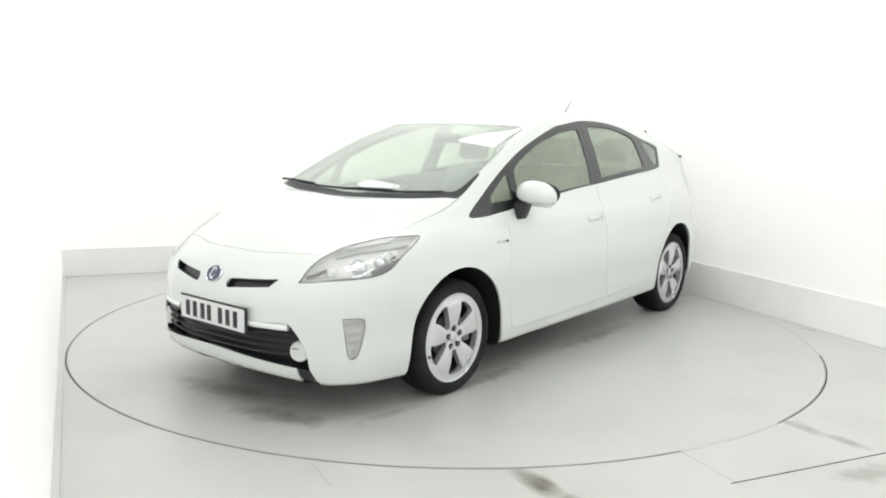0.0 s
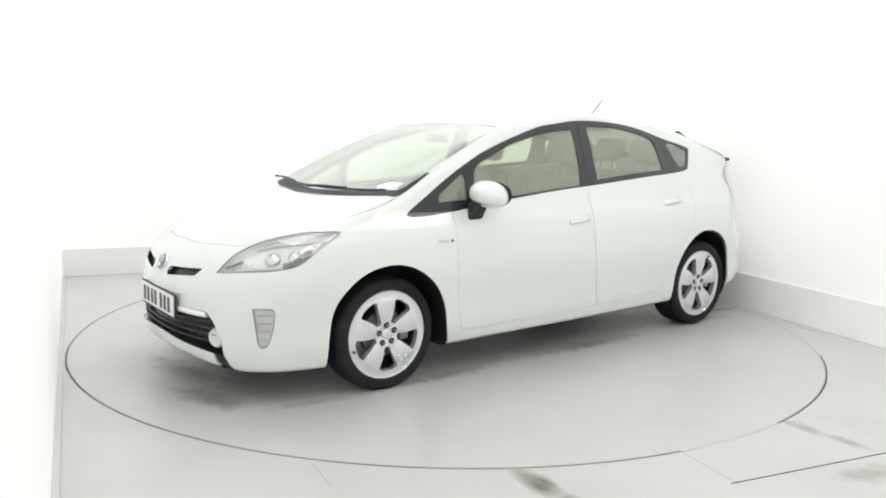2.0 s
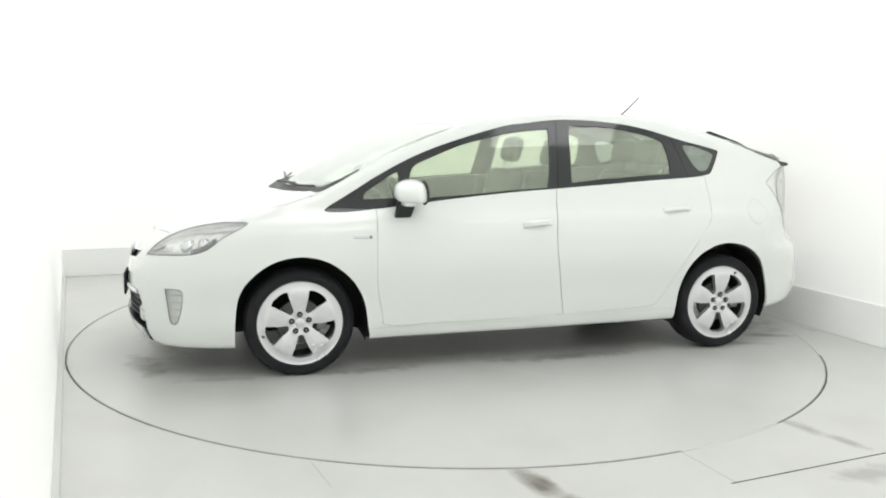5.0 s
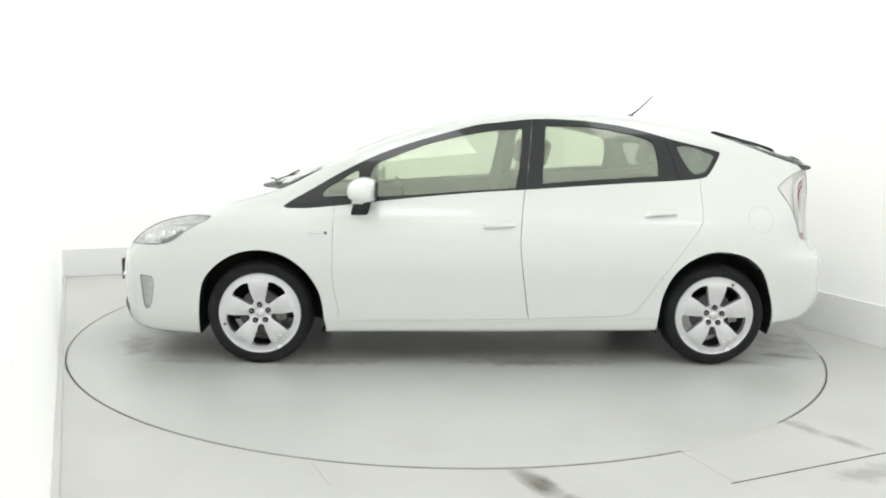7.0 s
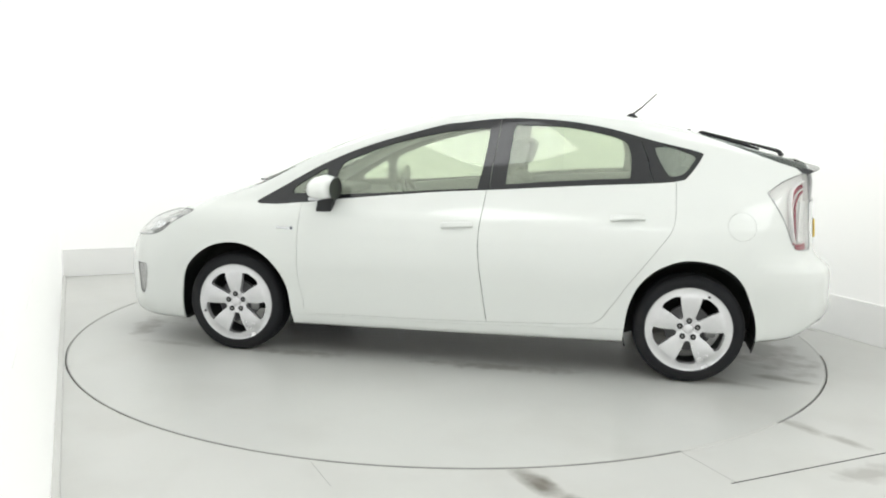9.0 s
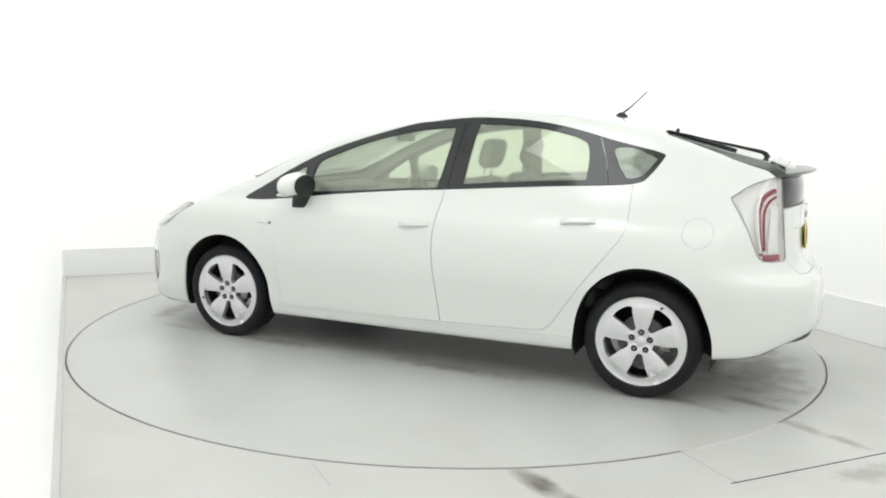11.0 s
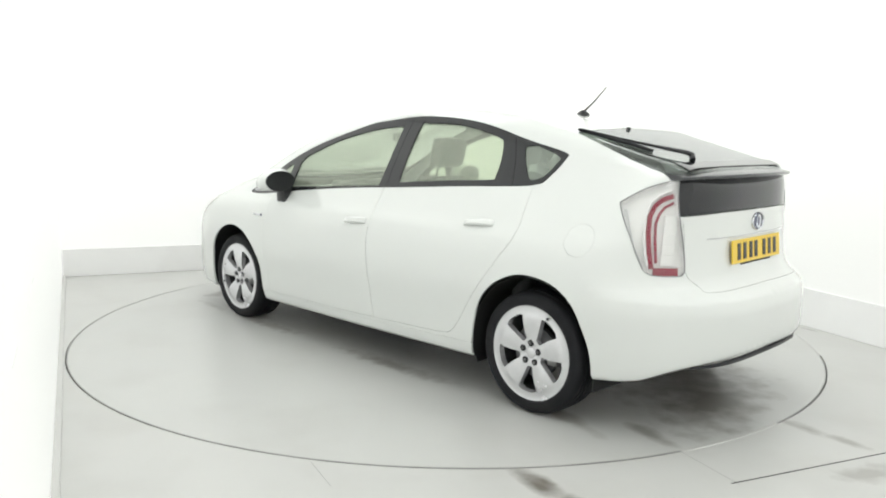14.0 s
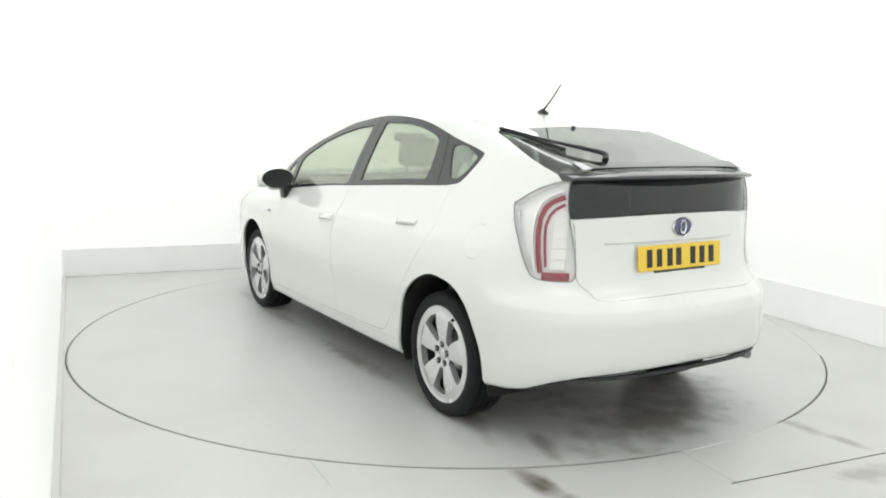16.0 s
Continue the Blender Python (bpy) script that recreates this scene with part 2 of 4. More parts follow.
    tagged(link_mesh("ceiling", bm, WALL), "white booth ceiling with the walls' added glow", "ceiling", kind="structure")
    # skirting boards along the back and the right wall
    for name, lo, hi in (("skirting_back", (U0 + 0.02, V1 - 0.02, 0), (U1 + 0.06, V1, 0.25)), ("skirting_right", (U1 - 0.02, -3.6, 0), (U1 + 0.09, V1 - 0.022, 0.258))):
        bm = rounded(lo, hi, 0.005, 2, ROOM, taper=(lambda c: Vector((c.x + (0.088 if c.z > 0.1 and c.x < U1 else 0), c.y, c.z))) if name == "skirting_right" else None)
        tagged(link_mesh(name, bm, SKIRT), "grey-white skirting board at the wall's foot", "skirting", kind="structure")
    # light panels
    for u in (-1.25, 1.25):
        for v in (-4.6, -2.2, 0.2, 1.9):
            lamp = new("ceiling_light", None)
            lamp.matrix_world = Matrix.Translation(room(u, v, HIGH - 0.05)) @ ROOM
            tagged(lamp, "white ceiling light with an opal diffuser, lit", "ceiling light", "ceiling lights")
            part("casing", rounded((-0.66, -0.46, 0.012), (0.66, 0.46, 0.05), 0.008, 2), WALL, lamp)
            part("diffuser", rounded((-0.64, -0.44, -0.012), (0.64, 0.44, 0.010), 0.006, 2), GLOW, lamp, "glowing opal diffuser")
    # seam between the floor plates, low kerb and joints along the left wall
    bm = bmesh.new()
    box(bm, (0.04, -2.803, -0.004), (U1, -2.797, 0.0012), ROOM @ pose(0, 0, 0, 0, 0, 0))
    tagged(link_mesh("floor_seam", bm, PLASTIC), "dark seam between two floor plates", "floor seam", kind="structure")
    for a, b in (((1.042, -2.235), (1.188, -2.558)), ((-0.552, -2.428), (-0.438, -2.648))):
        d = Vector((b[0] - a[0], b[1] - a[1], 0))
        bm = bmesh.new()
        box(bm, (0, -0.001, -0.004), (d.length, 0.001, 0.0008), pose(a[0], a[1], 0, 0, 0, math.degrees(math.atan2(d.y, d.x))))
        tagged(link_mesh("floor_seam", bm, TRIM), "faint grey seam of a floor plate", "floor seam", kind="structure")
    left = ROOM @ pose(-2.580, V1, 0, 0, 0, 1.52)
    bm = rounded((0.0, -7.4, 0), (0.030, -0.02, 0.012), 0.004, 2, left)
    tagged(link_mesh("kerb_left", bm, KERB), "low grey-white kerb along the wall", "kerb", kind="structure")
    for a, b in ((-5.62, -5.0), (-6.07, -5.9)):
        bm = bmesh.new()
        box(bm, (-0.01, a, 0.889), (0.0012, b, 0.893), left)
        tagged(link_mesh("wall_joint", bm, SKIRT), "thin grey joint in the wall fabric", "joint", kind="structure")


build_booth()


def build_turntable():
    table = new("turntable", None)
    tagged(table, "round grey turntable deck flush with the floor", "turntable")
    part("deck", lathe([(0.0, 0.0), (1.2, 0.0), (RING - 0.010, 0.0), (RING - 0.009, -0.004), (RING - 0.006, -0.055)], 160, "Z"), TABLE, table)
    part("edge_trim", lathe([(RING - 0.010, 0.0004), (RING - 0.0095, 0.0016), (RING - 0.004, 0.0012), (RING - 0.003, -0.004), (RING - 0.003, -0.05)], 160, "Z"), TRIM, table, "thin steel edge of the deck")
    return table


turntable = build_turntable()
# ---- the car's outer form: x forward, y to its left, z up, origin on the ground between the axles ----
def curve(points):
    """A monotone cubic through (x, y) points, as a function of arrays."""
    p = np.array(sorted(points), float)
    x, y = p[:, 0], p[:, 1]
    h, d = np.diff(x), np.diff(y) / np.diff(x)
    s = np.zeros(len(x))
    s[0], s[-1] = d[0], d[-1]
    for i in range(1, len(x) - 1):
        if d[i - 1] * d[i] > 0:
            w1, w2 = 2 * h[i] + h[i - 1], h[i] + 2 * h[i - 1]
            s[i] = (w1 + w2) / (w1 / d[i - 1] + w2 / d[i])

    def at(q):
        q = np.asarray(q, float)
        i = np.clip(np.searchsorted(x, q) - 1, 0, len(h) - 1)
        t = (np.clip(q, x[0], x[-1]) - x[i]) / h[i]
        v = (1 + 2 * t) * (1 - t) ** 2 * y[i] + t * (1 - t) ** 2 * h[i] * s[i] + t * t * (3 - 2 * t) * y[i + 1] + t * t * (t - 1) * h[i] * s[i + 1]
        return v + np.where(q < x[0], (q - x[0]) * s[0], 0) + np.where(q > x[-1], (q - x[-1]) * s[-1], 0)
    return at


PLAN = curve([(-2.3, .70), (-1.9, .79), (-1.6, .835), (-1.2, .862), (-.6, .870), (0, .8725), (.7, .868), (1.2, .86), (1.6, .84), (1.9, .80), (2.3, .69)])
INSET = curve([(.1, .075), (.22, .034), (.3, .020), (.42, .015), (.54, .003), (.6, 0), (.75, .010), (.86, .036), (.93, .074), (1.05, .127), (1.2, .187), (1.35, .257), (1.55, .365)])
TOP = curve([(2.4, .62), (2.28, .70), (2.15, .785), (1.95, .875), (1.7, .948), (1.45, .998), (1.35, 1.020), (1.2, 1.086), (.957, 1.195), (.7, 1.303), (.433, 1.398), (.2, 1.463), (-.05, 1.501), (-.36, 1.518),
             (-.74, 1.505), (-1.02, 1.474), (-1.3, 1.410), (-1.52, 1.350), (-1.7, 1.300), (-1.84, 1.263), (-2.0, 1.224), (-2.2, 1.178), (-2.5, 1.10)])
NOSE = curve([(.1, 2.20), (.2, 2.284), (.3, 2.302), (.42, 2.303), (.55, 2.295), (.66, 2.27), (.75, 2.22), (.85, 2.10), (1.0, 1.85)])
TAIL = curve([(.1, -2.11), (.28, -2.165), (.36, -2.188), (.45, -2.198), (.57, -2.198), (.635, -2.185), (.67, -2.15), (.70, -2.115), (.75, -2.088), (.85, -2.072), (1.0, -2.066), (1.12, -2.066), (1.3, -2.07)])
FOOT = curve([(-2.3, .40), (-2.05, .343), (-1.88, .272), (-1.68, .246), (-1.6, .225), (-1.0, .212), (0, .20), (.96, .188), (1.7, .165), (1.95, .170), (2.06, .172), (2.15, .187), (2.22, .208), (2.3, .225)])
BOW = curve([(-2.2, -.06), (-1.2, -.10), (-.4, 0), (.3, .07), (1.0, .15), (1.6, .20), (2.2, .10)])
CROWN = curve([(-2.2, .0), (-1.4, .0), (-.9, .05), (0, .045), (.8, -.04), (1.3, -.01), (1.8, .12), (2.3, .16)])


def smax(a, b, k):
    h = np.maximum(k - np.abs(a - b), 0) / k
    return np.maximum(a, b) + h * h * k / 4


def ease(q):
    q = np.clip(q, 0, 1)
    return q * q * (3 - 2 * q)


def form(p):
    """Below zero inside the body."""
    x, y, z = p[..., 0], np.abs(p[..., 1]), p[..., 2]
    narrow = .028 * ease((-.55 - x) / .9) * ease((z - .98) / .25) + .018 * ease((x - .7) / .5) * ease((z - .80) / .15)
    side = y - (PLAN(x) - INSET(z) - narrow)
    top = (z - (TOP(x + BOW(x) * y * y) - CROWN(x) * y * y)) * 0.9
    front = x - (NOSE(z) - .24 * y ** 2 - .42 * y ** 4)
    rear = (TAIL(z) + .12 * y ** 2 + .62 * y ** 4) - x
    foot = FOOT(x) - z
    d = smax(top, side, .055)
    d = smax(d, front, .13)
    d = smax(d, rear, .10)
    return smax(d, foot, .035)


def normals(p):
    e = 2e-3
    g = np.stack([(form(p + e * a) - form(p - e * a)) for a in np.eye(3)], -1)
    g[np.abs(p[:, 1]) < 1e-5, 1] = 0
    return g / np.linalg.norm(g, axis=1)[:, None]


def meet(o, d, far=1.6):
    """Where rays leave the form."""
    a, b = np.zeros(len(d)), np.full(len(d), far)
    for _ in range(26):
        m = (a + b) / 2
        inside = form(o + m[:, None] * d) < 0
        a, b = np.where(inside, m, a), np.where(inside, b, m)
    return o + a[:, None] * d


def half_skin(nv=104, spine=1.5, step=0.03, caps=34):
    """The left half of the skin, as a grid of points thrown out from a spine."""
    v = np.radians(np.linspace(-90, 90, nv))
    around = np.stack([np.zeros(nv), np.cos(v), np.sin(v)], -1)
    around[[0, -1], 1] = 0
    rows = []
    for phi in np.radians(np.linspace(0, 90, caps))[1:]:
        d = around * np.sin(phi)
        d[:, 0] = np.cos(phi)
        rows.append((spine, d))
    for x in np.linspace(spine, -spine, int(2 * spine / step))[1:-1]:
        rows.append((x, around))
    for phi in np.radians(np.linspace(90, 0, caps))[:-1]:
        d = around * np.sin(phi)
        d[:, 0] = -np.cos(phi)
        rows.append((-spine, d))
    grid = [meet(np.array([x, 0, .60]), d) for x, d in rows]
    bm = bmesh.new()
    made = [[bm.verts.new(p) for p in row] for row in grid]
    for a, b in zip(made, made[1:]):
        for i in range(nv - 1):
            bm.faces.new((a[i], b[i], b[i + 1], a[i + 1]))
    for row, x in ((made[0], spine), (made[-1], -spine)):
        tip = bm.verts.new(meet(np.array([x, 0, .60]), np.array([[np.sign(x), 0, 0]]))[0])
        for i in range(nv - 1):
            bm.faces.new((tip, row[i], row[i + 1]) if x > 0 else (tip, row[i + 1], row[i]))
    return bm


def spline(points, n=5):
    """A closed outline through points; a third value 1 marks a sharp corner."""
    out, k = [], len(points)
    p = [Vector(q[:2]) for q in points]
    sharp = [len(q) > 2 for q in points]
    for i in range(k):
        a, b = p[i], p[(i + 1) % k]
        ta = (b - a) if sharp[i] else (b - p[i - 1]) / 2
        tb = (b - a) if sharp[(i + 1) % k] else (p[(i + 2) % k] - a) / 2
        if sharp[i] and sharp[(i + 1) % k]:
            out.append(a)
            continue
        for j in range(n):
            t = j / n
            out.append((1 + 2 * t) * (1 - t) ** 2 * a + t * (1 - t) ** 2 * ta + t * t * (3 - 2 * t) * b + t * t * (t - 1) * tb)
    return out


def inside(poly, q):
    hit = False
    for i in range(len(poly)):
        a, b = poly[i - 1], poly[i]
        if (a[1] > q[1]) != (b[1] > q[1]) and q[0] < (b[0] - a[0]) * (q[1] - a[1]) / (b[1] - a[1]) + a[0]:
            hit = not hit
    return hit


SIDE = (Vector((1, 0, 0)), Vector((0, 0, 1)))
ENDS = (Vector((0, 1, 0)), Vector((0, 0, 1)))
PLANVIEW = (Vector((1, 0, 0)), Vector((0, 1, 0)))


class Zone:
    """An outline drawn on the skin, seen along one of the views, in a stretch of the car."""
    def __init__(self, name, view, outline, where):
        self.name, self.view, self.outline, self.where = name, view, outline, where

    def flat(self, co):
        return (co.dot(self.view[0]), co.dot(self.view[1]))

    def cut(self, bm):
        us, vs = [q[0] for q in self.outline], [q[1] for q in self.outline]
        lo, hi = (min(us) - .04, min(vs) - .04), (max(us) + .04, max(vs) + .04)
        near = []
        for f in bm.faces:
            c = f.calc_center_median()
            if self.where(c):
                q = self.flat(c)
                if lo[0] < q[0] < hi[0] and lo[1] < q[1] < hi[1]:
                    near.append(f)
        axis = self.view[0].cross(self.view[1])
        for i in range(len(self.outline)):
            a, b = self.outline[i - 1], self.outline[i]
            d = (b[0] - a[0], b[1] - a[1])
            if math.hypot(*d) < 1e-6:
                continue
            box_lo, box_hi = (min(a[0], b[0]), min(a[1], b[1])), (max(a[0], b[0]), max(a[1], b[1]))
            pick = []
            for f in near:
                qs = [self.flat(v.co) for v in f.verts]
                if max(q[0] for q in qs) >= box_lo[0] and min(q[0] for q in qs) <= box_hi[0] and max(q[1] for q in qs) >= box_lo[1] and min(q[1] for q in qs) <= box_hi[1]:
                    pick.append(f)
            if not pick:
                continue
            nrm = self.view[0] * -d[1] + self.view[1] * d[0]
            co = self.view[0] * a[0] + self.view[1] * a[1]
            nrm.normalize()
            reach = lambda v: (v.co - co).dot(nrm)
            for e in {e for f in pick for e in f.edges}:
                da, db = reach(e.verts[0]), reach(e.verts[1])
                if da * db < 0 and min(abs(da), abs(db)) > 3e-4:
                    bmesh.utils.edge_split(e, e.verts[0], da / (da - db))
            for f in pick:
                on = [v for v in f.verts if abs(reach(v)) <= 3.1e-4]
                if len(on) == 2 and not any(on[1] in e.verts for e in on[0].link_edges):
                    g = bmesh.utils.face_split(f, on[0], on[1])
                    if g and g[0]:
                        near.append(g[0])

    def holds(self, c):
        return self.where(c) and inside(self.outline, self.flat(c))


def panel(name, faces, mats, parent, label="", mirror="", gap=.0018, thick=.012, lift=0.0, hollow=False):
    """A curved panel out of skin faces (lists of point tuples): outside, rim and inside. mirror: 'both' joins the other half on, 'far' makes that half alone."""
    index, pts, polys = {}, [], []
    for f in faces:
        loop = []
        for co in f:
            key = (round(co[0], 5), round(co[1], 5), round(co[2], 5))
            if key not in index:
                index[key] = len(pts)
                pts.append(co)
            if not loop or (loop[-1] != index[key] and loop[0] != index[key]):
                loop.append(index[key])
        if len(loop) > 2:
            polys.append(loop)
    P = np.array(pts, float)
    N = normals(P)
    count = {}
    for loop in polys:
        for a, b in zip(loop, loop[1:] + loop[:1]):
            count[(a, b)] = count.get((a, b), 0) + 1
    border = [(a, b) for (a, b) in count if (b, a) not in count and not (abs(P[a, 1]) < 1e-4 and abs(P[b, 1]) < 1e-4)]
    # draw the edge in by the gap
    move = np.zeros_like(P)
    for a, b in border:
        t = P[b] - P[a]
        inward = np.cross(N[a] + N[b], t)
        ln = np.linalg.norm(inward)
        if ln > 1e-9:
            inward /= ln
            move[a] += inward
            move[b] += inward
    ln = np.linalg.norm(move, axis=1)
    edge = ln > 1e-6
    move[edge] /= ln[edge][:, None]
    move[np.abs(P[:, 1]) < 1e-4, 1] = 0
    out = P + move * gap + N * lift
    inn = out - N * thick
    k = len(P)
    verts = np.vstack([out, inn])
    fs, ms, ns = [], [], []          # faces, their materials, their corners' normals
    if not hollow:                   # a hollow panel is a recess: its floor and its walls alone
        for q in polys:
            fs.append(list(q)), ms.append(0), ns.append([N[i] for i in q])
    for q in polys:
        r = q if hollow else q[::-1]
        fs.append([k + i for i in r]), ms.append(1), ns.append([N[i] if hollow else -N[i] for i in r])
    for a, b in border:
        n = -(move[a] + move[b])
        n = n / (np.linalg.norm(n) + 1e-9) * (-1 if hollow else 1)
        fs.append([a, b, k + b, k + a] if hollow else [b, a, k + a, k + b]), ms.append(0), ns.append([n] * 4)
    flip = np.array([1, -1, 1])
    if mirror:
        same = np.where(np.abs(verts[:, 1]) < 1e-4, np.arange(len(verts)), np.arange(len(verts)) + (len(verts) if mirror == "both" else 0))
        ff = [[int(same[i]) for i in reversed(q)] for q in fs]
        fn = [[v * flip for v in reversed(q)] for q in ns]
        if mirror == "far":
            verts, fs, ns = verts * flip, ff, fn
        else:
            verts, fs, ns, ms = np.vstack([verts, verts * flip]), fs + ff, ns + fn, ms + ms
    used = np.unique([i for q in fs for i in q])
    place = np.zeros(len(verts), int)
    place[used] = np.arange(len(used))
    fs = [[int(place[i]) for i in q] for q in fs]
    me = bpy.data.meshes.new(name)
    me.from_pydata([tuple(v) for v in verts[used]], [], fs)
    me.polygons.foreach_set("material_index", ms)
    me.polygons.foreach_set("use_smooth", [True] * len(fs))
    for m in (mats if isinstance(mats, (list, tuple)) else (mats, mats)):
        me.materials.append(m)
    me.normals_split_custom_set([tuple(v) for q in ns for v in q])
    ob = new(name, me)
    ob.parent = parent
    return tagged(ob, label) if label else ob


def ring_outline(x, z, r, n=48):
    return [(x + r * math.cos(2 * math.pi * i / n), z + r * math.sin(2 * math.pi * i / n)) for i in range(n)]


# ---- the car's panels ----
def build_car():
    thing = new("car", None)
    tagged(thing, "white five-door hatchback car parked on the turntable", "car")
    near = lambda c: c.y > .40
    front = lambda c: c.x > 1.75
    back = lambda c: c.x < -1.72
    Z = {}

    def zone(name, view, pts, where, n=5):
        Z[name] = Zone(name, view, spline(pts, n), where)

    zone("arch_f", SIDE, [(.96, .05, 1), (.965, .20), (.976, .28), (1.002, .43), (1.082, .561), (1.209, .652), (1.352, .680), (1.496, .650), (1.609, .572), (1.674, .48), (1.698, .35), (1.703, .20), (1.703, .05, 1)], near, 4)
    zone("arch_r", SIDE, [(-.982, .05, 1), (-.984, .23), (-1.0, .40), (-1.04, .52), (-1.10, .60), (-1.185, .66), (-1.31, .698), (-1.475, .676), (-1.592, .595), (-1.655, .470), (-1.690, .36), (-1.698, .25), (-1.698, .05, 1)], near, 4)
    zone("glass_f", SIDE, [(.726, .985, 1), (.719, 1.093), (.684, 1.167), (.573, 1.22), (.375, 1.295), (.106, 1.359), (-.03, 1.379), (-.155, 1.388), (-.176, 1.371), (-.15, 1.155), (-.127, 1.047, 1), (.112, 1.031), (.44, 1.004)], near)
    zone("glass_r", SIDE, [(-.324, 1.401), (-.373, 1.412), (-.613, 1.406), (-.816, 1.373), (-.943, 1.335), (-.973, 1.299), (-.989, 1.217), (-.984, 1.128, 1), (-.759, 1.114), (-.488, 1.094), (-.29, 1.075, 1), (-.303, 1.222)], near)
    zone("glass_q", SIDE, [(-1.119, 1.285), (-1.142, 1.305), (-1.208, 1.303), (-1.330, 1.258), (-1.332, 1.230), (-1.276, 1.160), (-1.207, 1.145), (-1.165, 1.191)], near)
    zone("quarter", SIDE, [(.988, .984, 1), (.974, 1.022), (.881, 1.081), (.800, 1.130), (.782, 1.118, 1), (.797, .993, 1)], near)
    zone("dlo", SIDE, [(1.205, .934), (1.188, .915, 1), (1.021, .921), (.57, .975), (.112, 1.02), (-.236, 1.044), (-.757, 1.083), (-1.098, 1.104), (-1.255, 1.12), (-1.303, 1.146), (-1.375, 1.249), (-1.355, 1.282), (-1.123, 1.335),
                        (-.855, 1.404), (-.618, 1.44), (-.378, 1.452), (-.205, 1.446), (-.033, 1.425), (.104, 1.406), (.375, 1.331), (.574, 1.266), (.738, 1.198), (.899, 1.115), (1.058, 1.021)], near, 4)
    zone("screen", PLANVIEW, [(1.355, -.5, 1), (1.355, 0), (1.34, .127), (1.28, .415), (1.222, .618), (1.15, .676), (.80, .645), (.526, .590), (.43, .566), (.385, .49), (.372, .2), (.37, 0), (.37, -.5, 1)], lambda c: c.z > .99 and c.x > .2)
    zone("cowl", PLANVIEW, [(1.452, -.5, 1), (1.452, 0), (1.435, .127), (1.372, .415), (1.285, .645), (1.225, .71), (1.0, .68, 1), (1.0, -.5, 1)], lambda c: c.z > .97 and c.x > .9)
    zone("head", SIDE, [(2.16, .664, 1), (2.107, .72), (2.034, .770), (1.929, .815), (1.831, .841), (1.736, .860), (1.633, .865), (1.636, .850), (1.751, .788), (1.836, .724), (1.9, .700), (1.972, .689), (2.068, .679)], lambda c: c.y > .35 and c.x > 1.5)
    zone("bonnet", PLANVIEW, [(2.142, -.5, 1), (2.142, 0), (2.125, .233), (2.037, .501, 1), (1.949, .563), (1.858, .623), (1.745, .69), (1.45, .735), (1.22, .715, 1), (1.0, .66, 1), (1.0, -.5, 1)], lambda c: c.z > .75 and c.x > .9)
    zone("fog", ENDS, [(.704, .505, 1), (.757, .505, 1), (.760, .474), (.749, .374), (.738, .319), (.727, .309), (.716, .328), (.709, .44)], front, 3)
    zone("grille_u", ENDS, [(.112, .628), (.124, .650, 1), (.413, .672, 1), (.380, .634, 1), (.121, .606, 1)], front, 3)
    zone("grille_l", ENDS, [(-.5, .470, 1), (.28, .470), (.475, .476), (.515, .461), (.552, .411), (.582, .344), (.592, .259, 1), (.535, .268), (.306, .292), (0, .308), (-.5, .308, 1)], front)
    zone("notch", ENDS, [(.535, .272, 1), (.594, .262, 1), (.612, .20, 1), (.60, .10, 1), (.545, .10, 1), (.541, .225, 1)], lambda c: c.x > 1.75)
    zone("bumper_f", SIDE, [(1.66, .0, 1), (1.66, .53, 1), (1.80, .66, 1), (1.85, .80, 1), (2.6, .80, 1), (2.6, 0, 1)], lambda c: c.x > 1.4)
    zone("lamp", SIDE, [(-1.727, 1.064), (-1.735, 1.077), (-1.82, 1.136), (-1.945, 1.183, 1), (-1.968, .990), (-1.994, .764, 1), (-1.981, .752), (-1.892, .763), (-1.858, .815), (-1.808, .931)], lambda c: c.y > .4 and c.x < -1.6)
    zone("back", PLANVIEW, [(-1.323, -.5, 1), (-1.323, 0), (-1.341, .236), (-1.36, .407), (-1.375, .534, 1), (-1.697, .575), (-1.937, .573, 1), (-1.986, .432), (-2.03, .02), (-2.03, -.5, 1)], lambda c: c.z > 1.15 and c.x < -1.2)
    zone("lowback", ENDS, [(-.5, 1.25, 1), (.574, 1.25, 1), (.567, 1.18), (.567, 1.017, 1), (.338, 1.029), (.1, 1.033), (-.5, 1.034, 1)], back)
    zone("hatch", ENDS, [(-.5, 1.3, 1), (.577, 1.3, 1), (.565, 1.1), (.541, .919), (.541, .764), (.499, .707), (.469, .680), (.236, .682), (.0, .685), (-.5, .685, 1)], back)
    zone("bumper_r", SIDE, [(-1.64, .0, 1), (-1.64, .50, 1), (-1.79, .68, 1), (-1.91, .765, 1), (-2.5, .765, 1), (-2.5, 0, 1)], lambda c: c.x < -1.4)
    zone("flap", SIDE, ring_outline(-1.588, .888, .075, 32), near, 1)
    zone("door_f", SIDE, [(.921, 1.01, 1), (.924, .904), (.929, .696), (.926, .499), (.895, .348), (.863, .275), (.562, .275), (.233, .278), (-.215, .289, 1), (-.19, .444), (-.155, .709), (-.165, .9), (-.203, 1.156, 1), (.308, 1.244, 1)], near)
    zone("door_r", SIDE, [(-.215, .289, 1), (-.733, .308), (-.84, .33), (-.90, .40), (-1.0, .55), (-1.143, .743), (-1.225, .865), (-1.239, 1.0), (-1.234, 1.2, 1), (-.21, 1.2, 1), (-.165, .9), (-.155, .709), (-.19, .444)], near)
